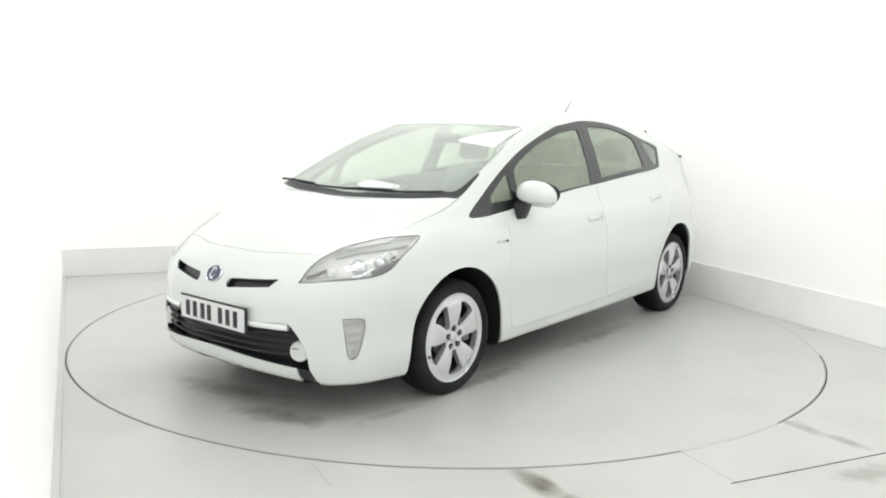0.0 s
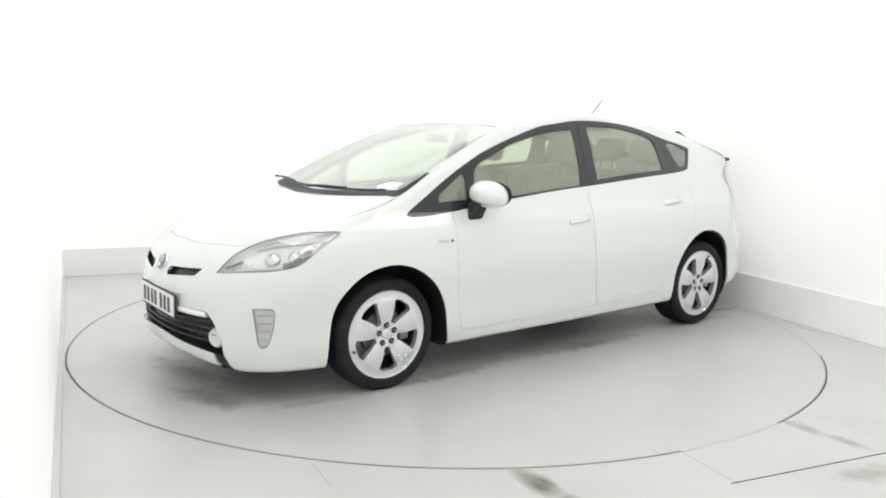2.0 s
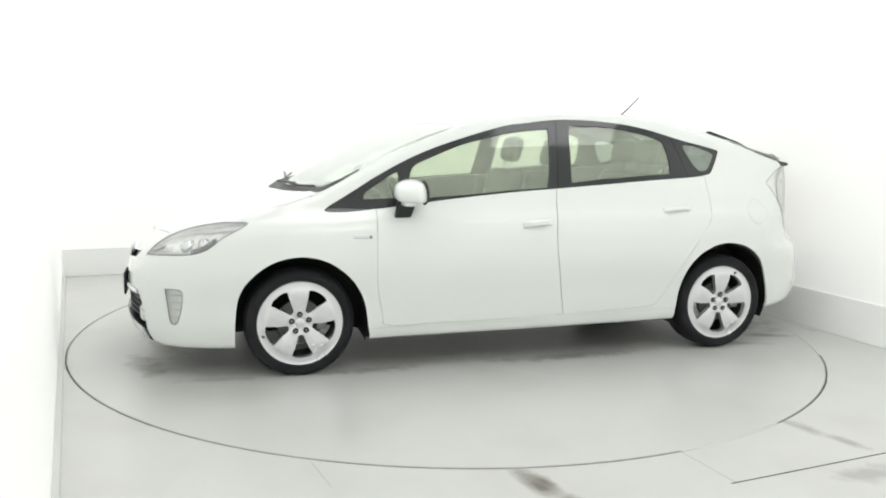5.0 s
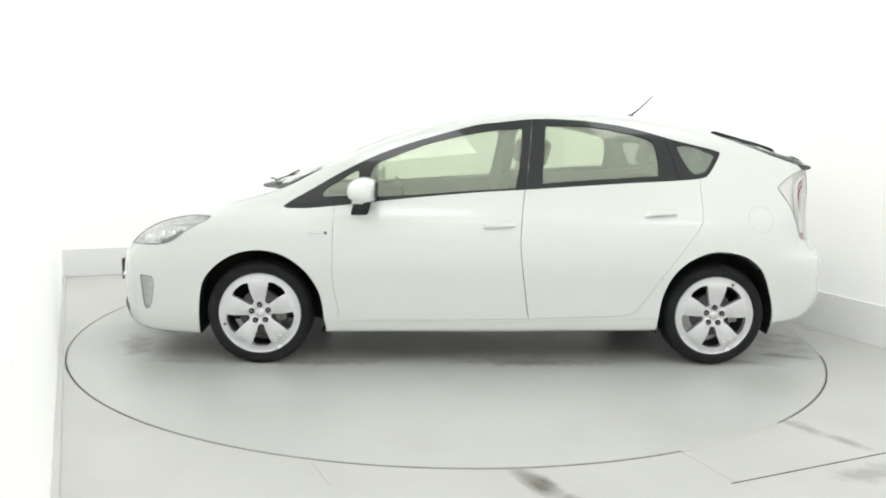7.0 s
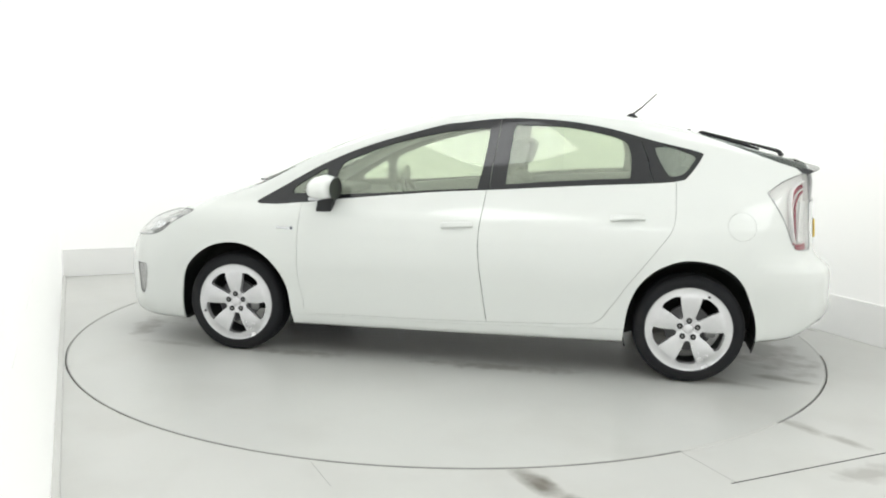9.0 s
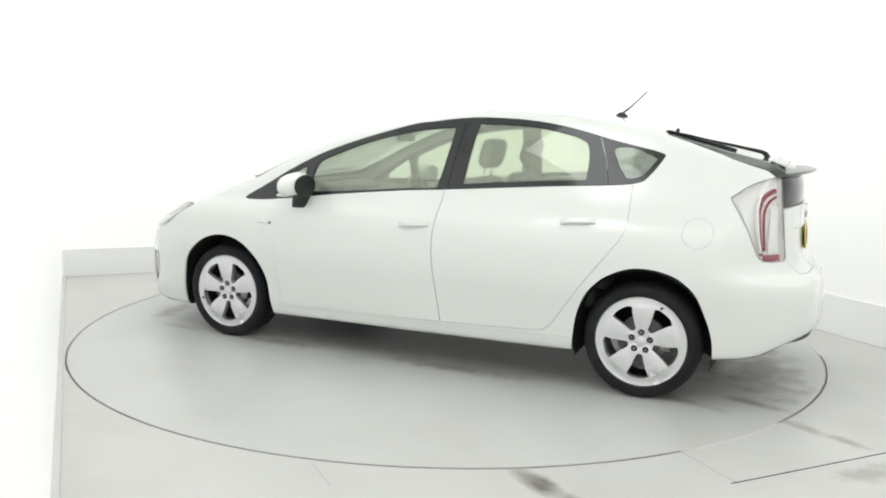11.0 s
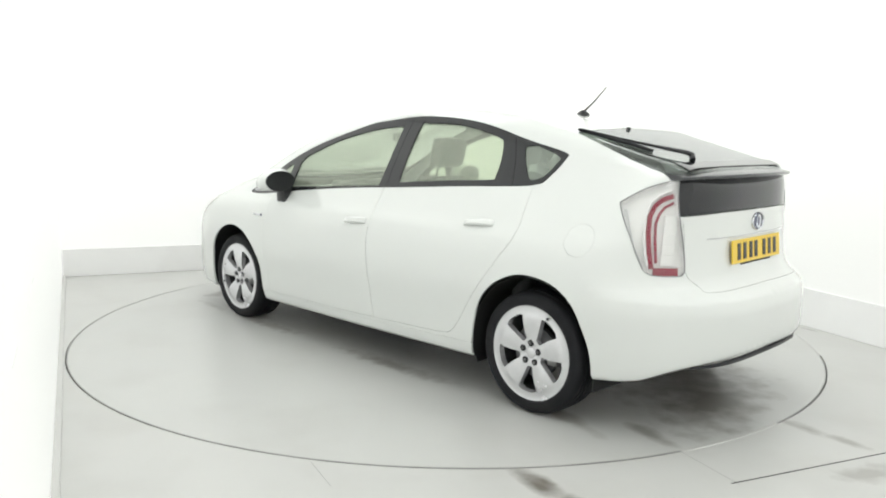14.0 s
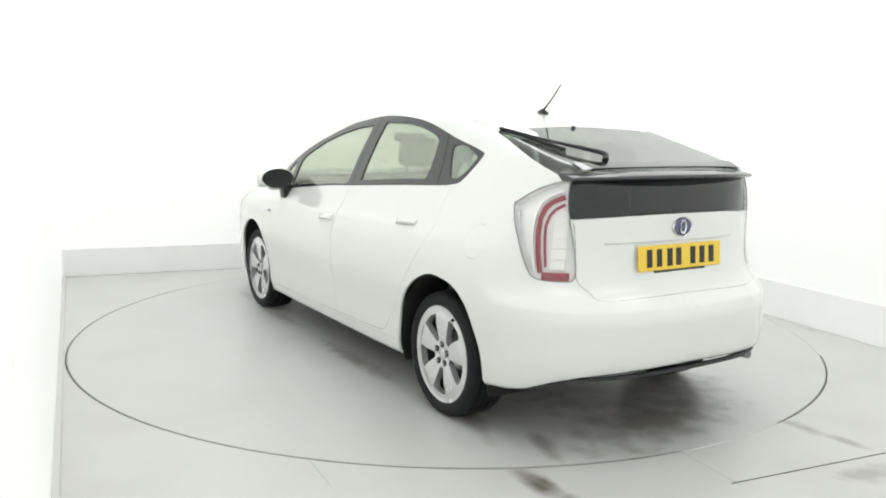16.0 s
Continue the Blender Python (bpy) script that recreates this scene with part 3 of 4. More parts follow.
    zone("sill", SIDE, [(1.3, .0, 1), (1.3, .262, 1), (.86, .262), (0, .266), (-.8, .29), (-1.3, .30, 1), (-1.3, 0, 1)], near)

    zone("split_b", SIDE, [(-.243, 1.6, 1), (-.236, 1.40, 1), (-.205, 1.15, 1), (-.185, .9, 1), (-1.8, .9, 1), (-1.8, 1.6, 1)], near)
    zone("split_c", SIDE, [(-1.030, 1.6, 1), (-1.030, 1.36, 1), (-1.075, 1.25, 1), (-1.118, 1.08, 1), (-1.118, .9, 1), (-1.8, .9, 1), (-1.8, 1.6, 1)], near)
    Z["under"] = Zone("under", SIDE, [(x, float(FOOT(x)) + .008) for x in np.linspace(-2.5, 2.5, 60)] + [(2.5, 0), (-2.5, 0)], lambda c: True)

    bm = half_skin()
    for z in Z.values():
        z.cut(bm)
    bm.normal_update()
    order = ["arch_f", "arch_r", "glass_f", "glass_r", "glass_q", "quarter", "dlo", "head", "screen", "cowl", "fog", "grille_u", "grille_l", "notch", "lamp", "back", "lowback", "bonnet", "flap", "door_f", "door_r"]
    bins = {}
    for f in bm.faces:
        c = f.calc_center_median()
        key = next((k for k in order if Z[k].holds(c)), None)
        if key == "dlo" and c.x < 0:
            key = "dlo_q" if Z["split_c"].holds(c) else "dlo_r" if Z["split_b"].holds(c) else key
        if key is None and Z["under"].holds(c):
            key = "under"
        if key is None:
            key = next((k for k in ("hatch", "bumper_f", "bumper_r", "sill") if Z[k].holds(c)), "shell")
        bins.setdefault(key, []).append([tuple(v.co) for v in f.verts])
    bm.free()

    paint = (PAINT, LINING)
    panel("body_shell", bins["shell"], paint, thing, "", "both", gap=0.0)
    panel("bonnet", bins["bonnet"], paint, thing, "", "both", gap=.0028)
    panel("front_bumper", bins["bumper_f"], paint, thing, "", "both", gap=0.0)
    panel("rear_bumper", bins["bumper_r"], paint, thing, "", "both", gap=0.0)
    panel("tailgate", bins["hatch"], paint, thing, "", "both", gap=.0022)
    panel("underbody", bins["under"], UNDER, thing, "dark underbody tray", "both", gap=0)
    panel("windscreen", bins["screen"], (WINDSCREEN, WINDSCREEN), thing, "green-tinted windscreen", "both", gap=.001, thick=.004, lift=-.002)
    panel("cowl", bins["cowl"], PLASTIC, thing, "black plastic cowl", "both", gap=.001, lift=-.006)
    panel("rear_window", bins["back"], (PRIVACY, PRIVACY), thing, "dark sloping rear window", "both", gap=.001, thick=.004, lift=-.001)
    panel("lower_rear_window", bins["lowback"], (GLOSS_BLACK, LINING), thing, "dark upright rear window", "both", gap=.001, thick=.006, lift=-.012)
    panel("lower_grille", bins["grille_l"], BLACK, thing, "black recess of the lower grille", "both", gap=0, thick=.075, hollow=True)
    for side, far in (("", ""), ("far", "far")):
        for key, name, mats, label, kw in (
                ("door_f", "front_door", paint, "", dict(gap=.0020)), ("door_r", "rear_door", paint, "", dict(gap=.0020)), ("sill", "sill", paint, "", dict(gap=.0012)), ("flap", "fuel_flap", paint, "", dict(gap=.0012)),
                ("dlo", "window_surround", (PILLAR, DARK_LINING), "black window surround", dict(gap=.0015, lift=.001)),
                ("dlo_r", "window_surround", (PILLAR, DARK_LINING), "black window surround", dict(gap=.0015, lift=.001)),
                ("dlo_q", "window_surround", (PILLAR, DARK_LINING), "black window surround", dict(gap=.0015, lift=.001)),
                ("glass_f", "front_side_window", (SCREEN, SCREEN), "green-tinted side window", dict(gap=0, thick=.004, lift=-.005)),
                ("glass_r", "rear_side_window", (SCREEN, SCREEN), "green-tinted side window", dict(gap=0, thick=.004, lift=-.005)),
                ("glass_q", "rear_quarter_window", (QUARTER, QUARTER), "small tinted quarter window", dict(gap=0, thick=.004, lift=-.004)),
                ("quarter", "front_quarter_window", (SCREEN, SCREEN), "small tinted quarter window", dict(gap=0, thick=.004, lift=-.004)),
                ("notch", "bumper_notch", PLASTIC, "black notch at the end of the front lip", dict(gap=0, thick=.02, lift=-.012)),
                ("grille_u", "upper_grille", BLACK, "black slot of the upper grille", dict(gap=0, thick=.03, hollow=True))):
            if key == "flap" and far:
                panel("fuel_flap_blank", bins[key], paint, thing, "", far)
                continue
            panel(name, bins[key], mats, thing, label, far, **kw)
        lamp = panel("headlight", bins["head"], (HEAD_SILVER, HEAD_SILVER), thing, "clear headlight with silver reflectors", far, gap=0, thick=.030, hollow=True)
        panel("lens", bins["head"], (LENS, LENS), lamp, "clear lens", far, gap=.002, thick=.003)
        fog = panel("side_marker_lamp", bins["fog"], (HEAD_SILVER, HEAD_SILVER), thing, "small clear lamp in the bumper", far, gap=0, thick=.03, hollow=True)
        panel("lens", bins["fog"], (LENS, LENS), fog, "clear lens", far, gap=.001, thick=.003, lift=-.002)
        tail = panel("tail_lamp", bins["lamp"], (LAMP_SILVER, LAMP_SILVER), thing, "clear tail lamp with red light guides", far, gap=0, thick=.034, hollow=True)
        panel("lens", bins["lamp"], (LENS, LENS), tail, "clear lens", far, gap=.002, thick=.003, lift=.002)
        lamp_details(lamp, tail, fog, -1 if far else 1)
        for z, a, b in ((.345, .727, .738), (.385, .722, .745), (.425, .718, .750), (.465, .714, .754)):
            strip_on_side("lamp_rib", [(a, z), ((a + b) / 2, z), (b, z)], .008, .012, LAMP_GREY, fog, -1 if far else 1, "grey rib inside the lamp", -.014, "front")
        ring = evened(Z["fog"].outline)
        strip_on_side("gasket", ring + ring[:1], .0042, .005, GASKET, fog, -1 if far else 1, "grey gasket round the lens", .0012, "front")
        for key, holder in (("head", lamp), ("lamp", tail)):
            ring = evened(Z[key].outline)
            strip_on_side("gasket", ring + ring[:1], .0042, .005, GASKET, holder, -1 if far else 1, "grey gasket round the lens", .0015)
    return thing


GASKET = material("grey_gasket", (0.24, 0.24, 0.25), 0.5, grain=0.2, scale=30)
LAMP_SILVER = material("lamp_reflector", (0.97, 0.97, 0.965), 0.22, metal=0.0, grain=0.12, scale=25, rough_var=0.1)
HEAD_SILVER = material("headlight_reflector", (0.90, 0.91, 0.91), 0.22, metal=0.1, grain=0.3, scale=16, rough_var=0.1)
SMOKE = material("smoked_lamp_bezel", (0.19, 0.19, 0.195), 0.3, grain=0.3, scale=30)
LAMP_GREY = material("lamp_bezel", (0.62, 0.63, 0.64), 0.3, metal=0.3, grain=0.2, scale=20)
RED = material("red_light_guide", (0.30, 0.005, 0.035), 0.4, spec=0.3, grain=0.1, scale=20)
PLATE_Y = material("yellow_plate", (0.86, 0.60, 0.06), 0.35, grain=0.04, scale=30)
PLATE_W = material("white_plate", (0.80, 0.80, 0.80), 0.35, grain=0.04, scale=30)
BLUE_CHROME = material("blue_tinted_chrome", (0.12, 0.13, 0.19), 0.15, metal=0.9)


def evened(outline, step=.022):
    """The same closed outline with points at even steps."""
    pts = [Vector(q) for q in outline]
    far = [0.0]
    for a, b in zip(pts, pts[1:] + pts[:1]):
        far.append(far[-1] + (b - a).length)
    n = max(8, round(far[-1] / step))
    out, k = [], 0
    for i in range(n):
        d = far[-1] * i / n
        while far[k + 1] < d:
            k += 1
        t = (d - far[k]) / max(1e-9, far[k + 1] - far[k])
        out.append(tuple(pts[k].lerp(pts[(k + 1) % len(pts)], t)))
    return out


def on_skin(view, u, v, guess):
    """The skin's point at two coordinates of a view, found along the third from outside."""
    axis = {"side": 1, "front": 0, "top": 2}[view]
    o = {"side": (u, 0, v), "front": (guess, u, v), "top": (u, v, guess)}[view]
    d = np.zeros((1, 3))
    d[0, axis] = 1 if view != "front" or guess > 0 else -1
    p = meet(np.array(o, float), d)[0]
    return Vector(p), Vector(normals(p[None])[0])


def strip_on_side(name, pts, width, depth, mat, parent, s, label="", lift=-.02, view="side"):
    """A bent bar that follows the skin through side-view (or front-view) points."""
    bm = bmesh.new()
    rings = []
    places = [on_skin(view, x, z, {"side": 0, "front": 1.5, "top": .7}[view]) for x, z in pts]
    for i, (p, n) in enumerate(places):
        d = (places[min(i + 1, len(pts) - 1)][0] - places[max(i - 1, 0)][0]).normalized()
        w = n.cross(d).normalized() * width / 2
        c = p + n * lift
        rings.append([bm.verts.new(Vector((q.x, q.y * s, q.z))) for q in (c - w, c + w, c + w - n * depth, c - w - n * depth)])
    for a, b in zip(rings, rings[1:]):
        for k in range(4):
            bm.faces.new((a[k], a[(k + 1) % 4], b[(k + 1) % 4], b[k]))
    bm.faces.new(rings[0])
    bm.faces.new(rings[-1])
    bmesh.ops.recalc_face_normals(bm, faces=bm.faces[:])
    bmesh.ops.bevel(bm, geom=bm.edges[:], offset=min(width, depth) * .15, segments=1, affect="EDGES")
    return part(name, bm, mat, parent, label)


def lamp_details(head, tail, fog, s):
    # projector, turn lamp and bezel inside the headlight
    for name, x, z, r, sink, mat in (("projector", 1.955, .755, .042, .026, CHROME), ("main_beam_bulb", 1.865, .765, .034, .025, CHROME), ("indicator_bulb", 1.785, .800, .024, .024, LAMP_SILVER), ("inner_reflector", 2.05, .728, .030, .024, LAMP_SILVER)):
        p, n = on_skin("side", x, z, 0)
        m = Matrix.Translation((p - n * sink)) @ n.to_track_quat("Y", "Z").to_matrix().to_4x4()
        bm = lathe([(r, -.02), (r, .0), (r * .9, .006), (r * .8, .0), (r * .7, .006), (r * .45, .014), (0, .018)], 28, "Y", m=m)
        if s < 0:
            bmesh.ops.transform(bm, matrix=Matrix.Diagonal((1, -1, 1, 1)), verts=bm.verts)
            bmesh.ops.reverse_faces(bm, faces=bm.faces[:])
        part(name, bm, mat, head)
    strip_on_side("bezel", [(2.10, .690), (2.0, .701), (1.92, .711), (1.85, .731), (1.79, .772), (1.70, .824)], .012, .012, LAMP_GREY, head, s, "grey lower bezel", -.014)
    strip_on_side("bezel", [(1.99, .783), (1.90, .81), (1.80, .822), (1.70, .835)], .007, .012, LAMP_GREY, head, s, "grey bezel", -.014)
    # two red guides that bend along the tail lamp, and the red foot
    strip_on_side("light_guide", [(-1.943, 1.112), (-1.903, 1.095), (-1.879, 1.067), (-1.871, 1.018), (-1.877, .95), (-1.891, .86), (-1.905, .785)], .022, .006, RED, tail, s, "red light guide", -.024)
    strip_on_side("light_guide", [(-1.949, 1.080), (-1.920, 1.060), (-1.905, 1.03), (-1.899, .985), (-1.905, .92), (-1.917, .81)], .012, .006, RED, tail, s, "red light guide", -.024)
    strip_on_side("light_guide", [(-1.910, .773), (-1.945, .772), (-1.982, .772)], .034, .006, RED, tail, s, "red light guide", -.018)
    # pale outer wall that hides the guides from the side, a grey wedge before it, and mottled cells behind
    strip_on_side("outer_wall", [(-1.93, 1.134), (-1.889, 1.114), (-1.862, 1.080), (-1.854, 1.018), (-1.860, .95), (-1.874, .86), (-1.887, .80)], .010, .024, LAMP_SILVER, tail, s, "pale wall beside the light guides", -.001)
    strip_on_side("bezel", [(-1.748, 1.046), (-1.785, .975), (-1.822, .885), (-1.860, .80)], .026, .010, LAMP_GREY, tail, s, "grey outer bezel", -.012)
    for z in (.82, .865, .91, .955, 1.0):
        strip_on_side("reflector_cell", [(-1.928, z), (-1.946, z), (-1.966, z)], .0448, .010, LAMP_SILVER, tail, s, "silver reflector cell", -.020)
    # smoked lower lip and dark hooked tip of the headlight
    strip_on_side("bezel", [(1.925, .712), (1.88, .722), (1.845, .738), (1.815, .762), (1.79, .782)], .026, .012, SMOKE, head, s, "smoked lower bezel", -.010)
    strip_on_side("bezel", [(2.13, .692), (2.10, .706), (2.06, .728)], .014, .010, SMOKE, head, s, "smoked front bezel", -.008)
    strip_on_side("bezel", [(1.93, .808), (1.86, .828), (1.80, .838), (1.755, .846)], .008, .010, LAMP_GREY, head, s, "grey upper bezel", -.006)


car = build_car()


# ---- wheels ----
STEEL_DARK = material("dark_rim_barrel", (0.05, 0.05, 0.052), 0.5, metal=0.5, grain=0.3, scale=20)


def build_wheel(parent, x, s, spin):
    wheel = part("wheel", lathe([(0, -.005), (.05, -.005), (.06, -.012), (.128, -.014), (.13, -.02), (.13, -.04), (.06, -.04), (0, -.04)], 40), DISC, parent, "wheel with dark steel brake disc")
    wheel.matrix_basis = pose(x, .775 * s, .3015 if x > 0 else .306, 0, 0, 0 if s > 0 else 180)
    c = Matrix.Translation((0, -.07, 0))
    part("tyre", lathe([(0.2190, -.03), (0.2320, .024), (0.2418, .036), (0.2615, .041), (0.2836, .036), (0.2973, .022), (0.3028, .006), (0.3042, -.010), (0.2987, -.011), (0.2987, -.019), (0.3055, -.020), (0.3060, -.045), (0.2996, -.046), (0.2996, -.056), (0.3060, -.057), (0.3060, -.083), (0.2996, -.084),
                        (0.2996, -.094), (0.3060, -.095), (0.3055, -.12), (0.2987, -.121), (0.2987, -.129), (0.3042, -.130), (0.3028, -.146), (0.2973, -.162), (0.2836, -.176), (0.2598, -.181), (0.2390, -.176), (0.2290, -.164), (0.2190, -.11)], 96), RUBBER, wheel, "black road tyre")
    # alloy face: five broad spokes with five openings
    rs = [.030, .048, .068, .075, .085, .099, .114, .132, .153, .174, .189, .197, .208, .219, .229, .2365, .241, .2425]
    ys = [.016, .020, .022, .023, .024, .026, .028, .030, .031, .0305, .0295, .0285, .027, .026, .026, .029, .031, .022]
    lo, hi = .068, .197
    bm = bmesh.new()

    def half(r):
        t = min(1, max(0, (r - lo) / (hi - lo)))
        return radians(11.5 + 7.0 * t) * min(1, .45 + (max(t, 1e-9) / .10) ** .5, .6 + (max(1 - t, 1e-9) / .10) ** .5)

    ridge = lambda q: .004 * math.cos(q * math.pi / 2)
    na, nb = 6, 8
    grid = []
    for r, y in zip(rs, ys):
        row = []
        for k in range(5):
            mid = radians(90 + 36 + 72 * k)
            w = half(r) if lo < r < hi else radians(4.5 if r <= lo else 11)
            for j in range(na):
                q = -1 + 2 * j / na
                row.append((r, mid + q * w, y))
            for j in range(nb):
                q = j / nb
                row.append((r, mid + w + q * (radians(72) - 2 * w), y + (ridge(2 * q - 1) if r < hi else 0)))
        grid.append([bm.verts.new((a[0] * math.cos(a[1]), a[2], a[0] * math.sin(a[1]))) for a in row])
    n = 5 * (na + nb)
    for i in range(len(rs) - 1):
        for j in range(n):
            if j % (na + nb) < na and lo < (rs[i] + rs[i + 1]) / 2 < hi:
                continue
            bm.faces.new((grid[i][j], grid[i + 1][j], grid[i + 1][(j + 1) % n], grid[i][(j + 1) % n]))
    hub = bm.verts.new((0, .014, 0))
    for j in range(n):
        bm.faces.new((hub, grid[0][j], grid[0][(j + 1) % n]))
    bmesh.ops.recalc_face_normals(bm, faces=bm.faces[:])
    edges = [e for e in bm.edges if e.is_boundary]
    ext = bmesh.ops.extrude_edge_only(bm, edges=edges)
    for v in (g for g in ext["geom"] if isinstance(g, bmesh.types.BMVert)):
        r = math.hypot(v.co.x, v.co.z)
        v.co.y -= .034
        if r < .235:
            v.co.x, v.co.z = v.co.x * .985, v.co.z * .985
    bmesh.ops.recalc_face_normals(bm, faces=bm.faces[:])
    rim = part("rim", bm, ALLOY, wheel, "silver five-spoke alloy rim")
    rim.matrix_basis = pose(0, 0, 0, 0, spin, 0)
    part("rim_barrel", lathe([(.233, .014), (.217, .0), (.208, -.03), (.205, -.17), (.222, -.178)], 48), STEEL_DARK, wheel, "dark inside of the rim")
    for k in range(5):
        a = radians(90 + 72 * k - spin)
        hole = part("nut_hole", lathe([(.0165, .020), (.0165, .0280), (.0150, .0292), (.0135, .0284), (0, .0280)], 16), BLACK, wheel)
        nut = part("wheel_nut", lathe([(.0075, .018), (.0075, .031), (.006, .033), (0, .033)], 6), STEEL, wheel)
        hole.matrix_basis = nut.matrix_basis = pose(.050 * math.cos(a), -.002, .050 * math.sin(a))
    valve = part("valve", lathe([(.0075, .020), (.0075, .034), (.005, .037), (0, .037)], 10), BLACK, wheel, "black tyre valve")
    valve.matrix_basis = pose(.213 * math.cos(radians(342 if x > 0 else 118)), 0, .213 * math.sin(radians(342 if x > 0 else 118)))
    part("centre_cap", lathe([(.027, .012), (.026, .021), (.022, .024), (0, .025)], 28), ALLOY, wheel, "round silver centre cap")
    part("brake_caliper", rounded((-.15, -.05, -.045), (-.09, .012, .06), .012, 2), STEEL, wheel)
    return wheel


for _x, _spin in ((1.350, 3), (-1.340, -2)):
    for _s in (1, -1):
        build_wheel(car, _x, _s, _spin)
        # dark liner round the wheel
        bm = bmesh.new()
        rows = []
        for i in range(25):
            a = radians(-18 + 216 * i / 24)
            _lip = float(PLAN(_x + .379 * math.cos(a)) - INSET(.305 + .379 * math.sin(a))) - .016
            rows.append([bm.verts.new((_x + r * math.cos(a) * (.99 if _x > 0 else .94), min(y, _lip) * _s, .305 + r * math.sin(a))) for r, y in ((.379, .842), (.388, .80), (.40, .50), (.05, .49))])
        for a, b in zip(rows, rows[1:]):
            for k in range(3):
                bm.faces.new((a[k], b[k], b[k + 1], a[k + 1]))
        bmesh.ops.recalc_face_normals(bm, faces=bm.faces[:])
        part("wheel_liner", bm, UNDER, car, "black wheel arch liner")


# ---- outer fittings ----
def mirrored(bm):
    bmesh.ops.transform(bm, matrix=Matrix.Diagonal((1, -1, 1, 1)), verts=bm.verts)
    bmesh.ops.reverse_faces(bm, faces=bm.faces[:])
    return bm


def build_fittings():
    for s in (1, -1):
        keep = (lambda b: b) if s > 0 else mirrored
        # door mirror: bulged housing, glass, foot, indicator
        bm = bmesh.new()
        bmesh.ops.create_uvsphere(bm, u_segments=28, v_segments=18, radius=1)
        for v in bm.verts:
            x, y, z = v.co
            flat = 1 - .25 * max(0, -x)
            y2 = math.copysign(abs(y) ** .8, y)
            z2 = math.copysign(abs(z) ** .85, z)
            z2 = z2 if z > 0 else -.80 * abs(z) ** .55
            v.co = (.735 + (.108 * x if x > 0 else .055 * math.copysign(min(1, abs(x) * 1.8), x)), 0.890 + .124 * y2 * flat * (1 - .12 * max(0, z2)), 1.030 + .074 * z2 * flat - .012 * y2)
        m = part("door_mirror", keep(bm), PAINT, car, "white door mirror housing")
        bm = lathe([(0, 0), (.9, 0), (1, .3), (.96, .6)], 28, "X", m=Matrix.Translation((.6785, .889, 1.028)) @ Matrix.Diagonal((-.008, .112, .066, 1)))
        part("mirror_glass", keep(bm), BLACK, m, "dark mirror glass")
        bm = rounded((.70, .775, .878), (.80, .850, .985), .014, 2, taper=lambda c: Vector((c.x + (.03 if c.z < .9 else 0), c.y - (.03 if c.z < .9 else 0), c.z)))
        part("mirror_foot", keep(bm), BLACK, m, "black foot")
        part("indicator", keep(rounded((.745, .895, .964), (.808, .998, .980), .006, 2)), LAMP_GREY, m, "grey indicator strip")
        # door handles with recessed cups
        for x0, x1, z0, z1 in ((.062, -.122, .833, .846), (-.885, -1.075, .905, .917)):
            (p, n), (q, k) = on_skin("side", x0, z0, 0), on_skin("side", x1, z1, 0)
            mid = (p + q) / 2
            d = (q - p).normalized()
            up = n.cross(d).normalized()
            path = [p + n * .000, p + d * .018 + n * .010, p + d * .05 + n * .017, mid + n * .019, q - d * .05 + n * .017, q - d * .018 + n * .010, q + n * .000]
            bm = bmesh.new()
            rings = [[bm.verts.new(c + up * a + n * b) for a, b in ((-.015, -.007), (.015, -.007), (.017, .0), (.011, .006), (-.011, .006), (-.017, .0))] for c in path]
            for a, b in zip(rings, rings[1:]):
                for i in range(6):
                    bm.faces.new((a[i], a[(i + 1) % 6], b[(i + 1) % 6], b[i]))
            bm.faces.new(rings[0]), bm.faces.new(rings[-1])
            bmesh.ops.recalc_face_normals(bm, faces=bm.faces[:])
            part("door_handle", keep(bm), PAINT, car)
        # small badge strip on the front wing
        p, n = on_skin("side", 1.012, .781, 0)
        bm = rounded((-.055, -.003, -.006), (.052, .003, .006), .002, 1)
        bmesh.ops.transform(bm, matrix=Matrix.Translation(p + n * .003) @ Matrix.Rotation(radians(-2), 4, "Y"), verts=bm.verts)
        b = part("wing_badge", keep(bm), CHROME, car, "small chrome strip badge")
        bm = lathe([(0, .005), (.007, .004), (.009, 0)], 16, m=Matrix.Translation(p + n * .004 + Vector((-.046, 0, .001))))
        part("badge_tip", keep(bm), BLUE_CHROME, b)
        # round fog lamp at the end of the lower grille
        p, n = on_skin("front", .548, .345, 1.5)
        mat = Matrix.Translation(p - n * .018) @ Vector((1, .35, 0)).normalized().to_track_quat("Y", "Z").to_matrix().to_4x4()
        f = part("fog_lamp", keep(lathe([(.050, -.03), (.050, .004), (.043, .014), (.036, .006), (0, .002)], 28, m=mat)), PAINT, car, "round fog lamp in a white bezel")
        part("lens", keep(lathe([(.039, .006), (.03, .013), (0, .018)], 28, m=mat)), LENS, f)
    # wipers
    for y0, y1, name in ((.62, .03, "wiper"), (.0, -.62, "wiper")):
        pts = []
        for i in range(9):
            y = y0 + (y1 - y0) * i / 8
            x = 1.345 - .27 * y * y
            p, n = on_skin("top", x, y, .7)
            pts.append(p + n * .012)
        w = part(name, tube(pts, [.006] * 9, 6), BLACK, car, "black windscreen wiper")
        part("wiper_arm", tube([pts[4] + Vector((0, 0, .008)), pts[7] + Vector((.03, 0, .010)), pts[8] + Vector((.055, -.02, .004))], .007, 6), BLACK, w)
    # rear wiper
    sk = lambda x, y, h: (lambda pn: pn[0] + pn[1] * h)(on_skin("top", x, y, .7))
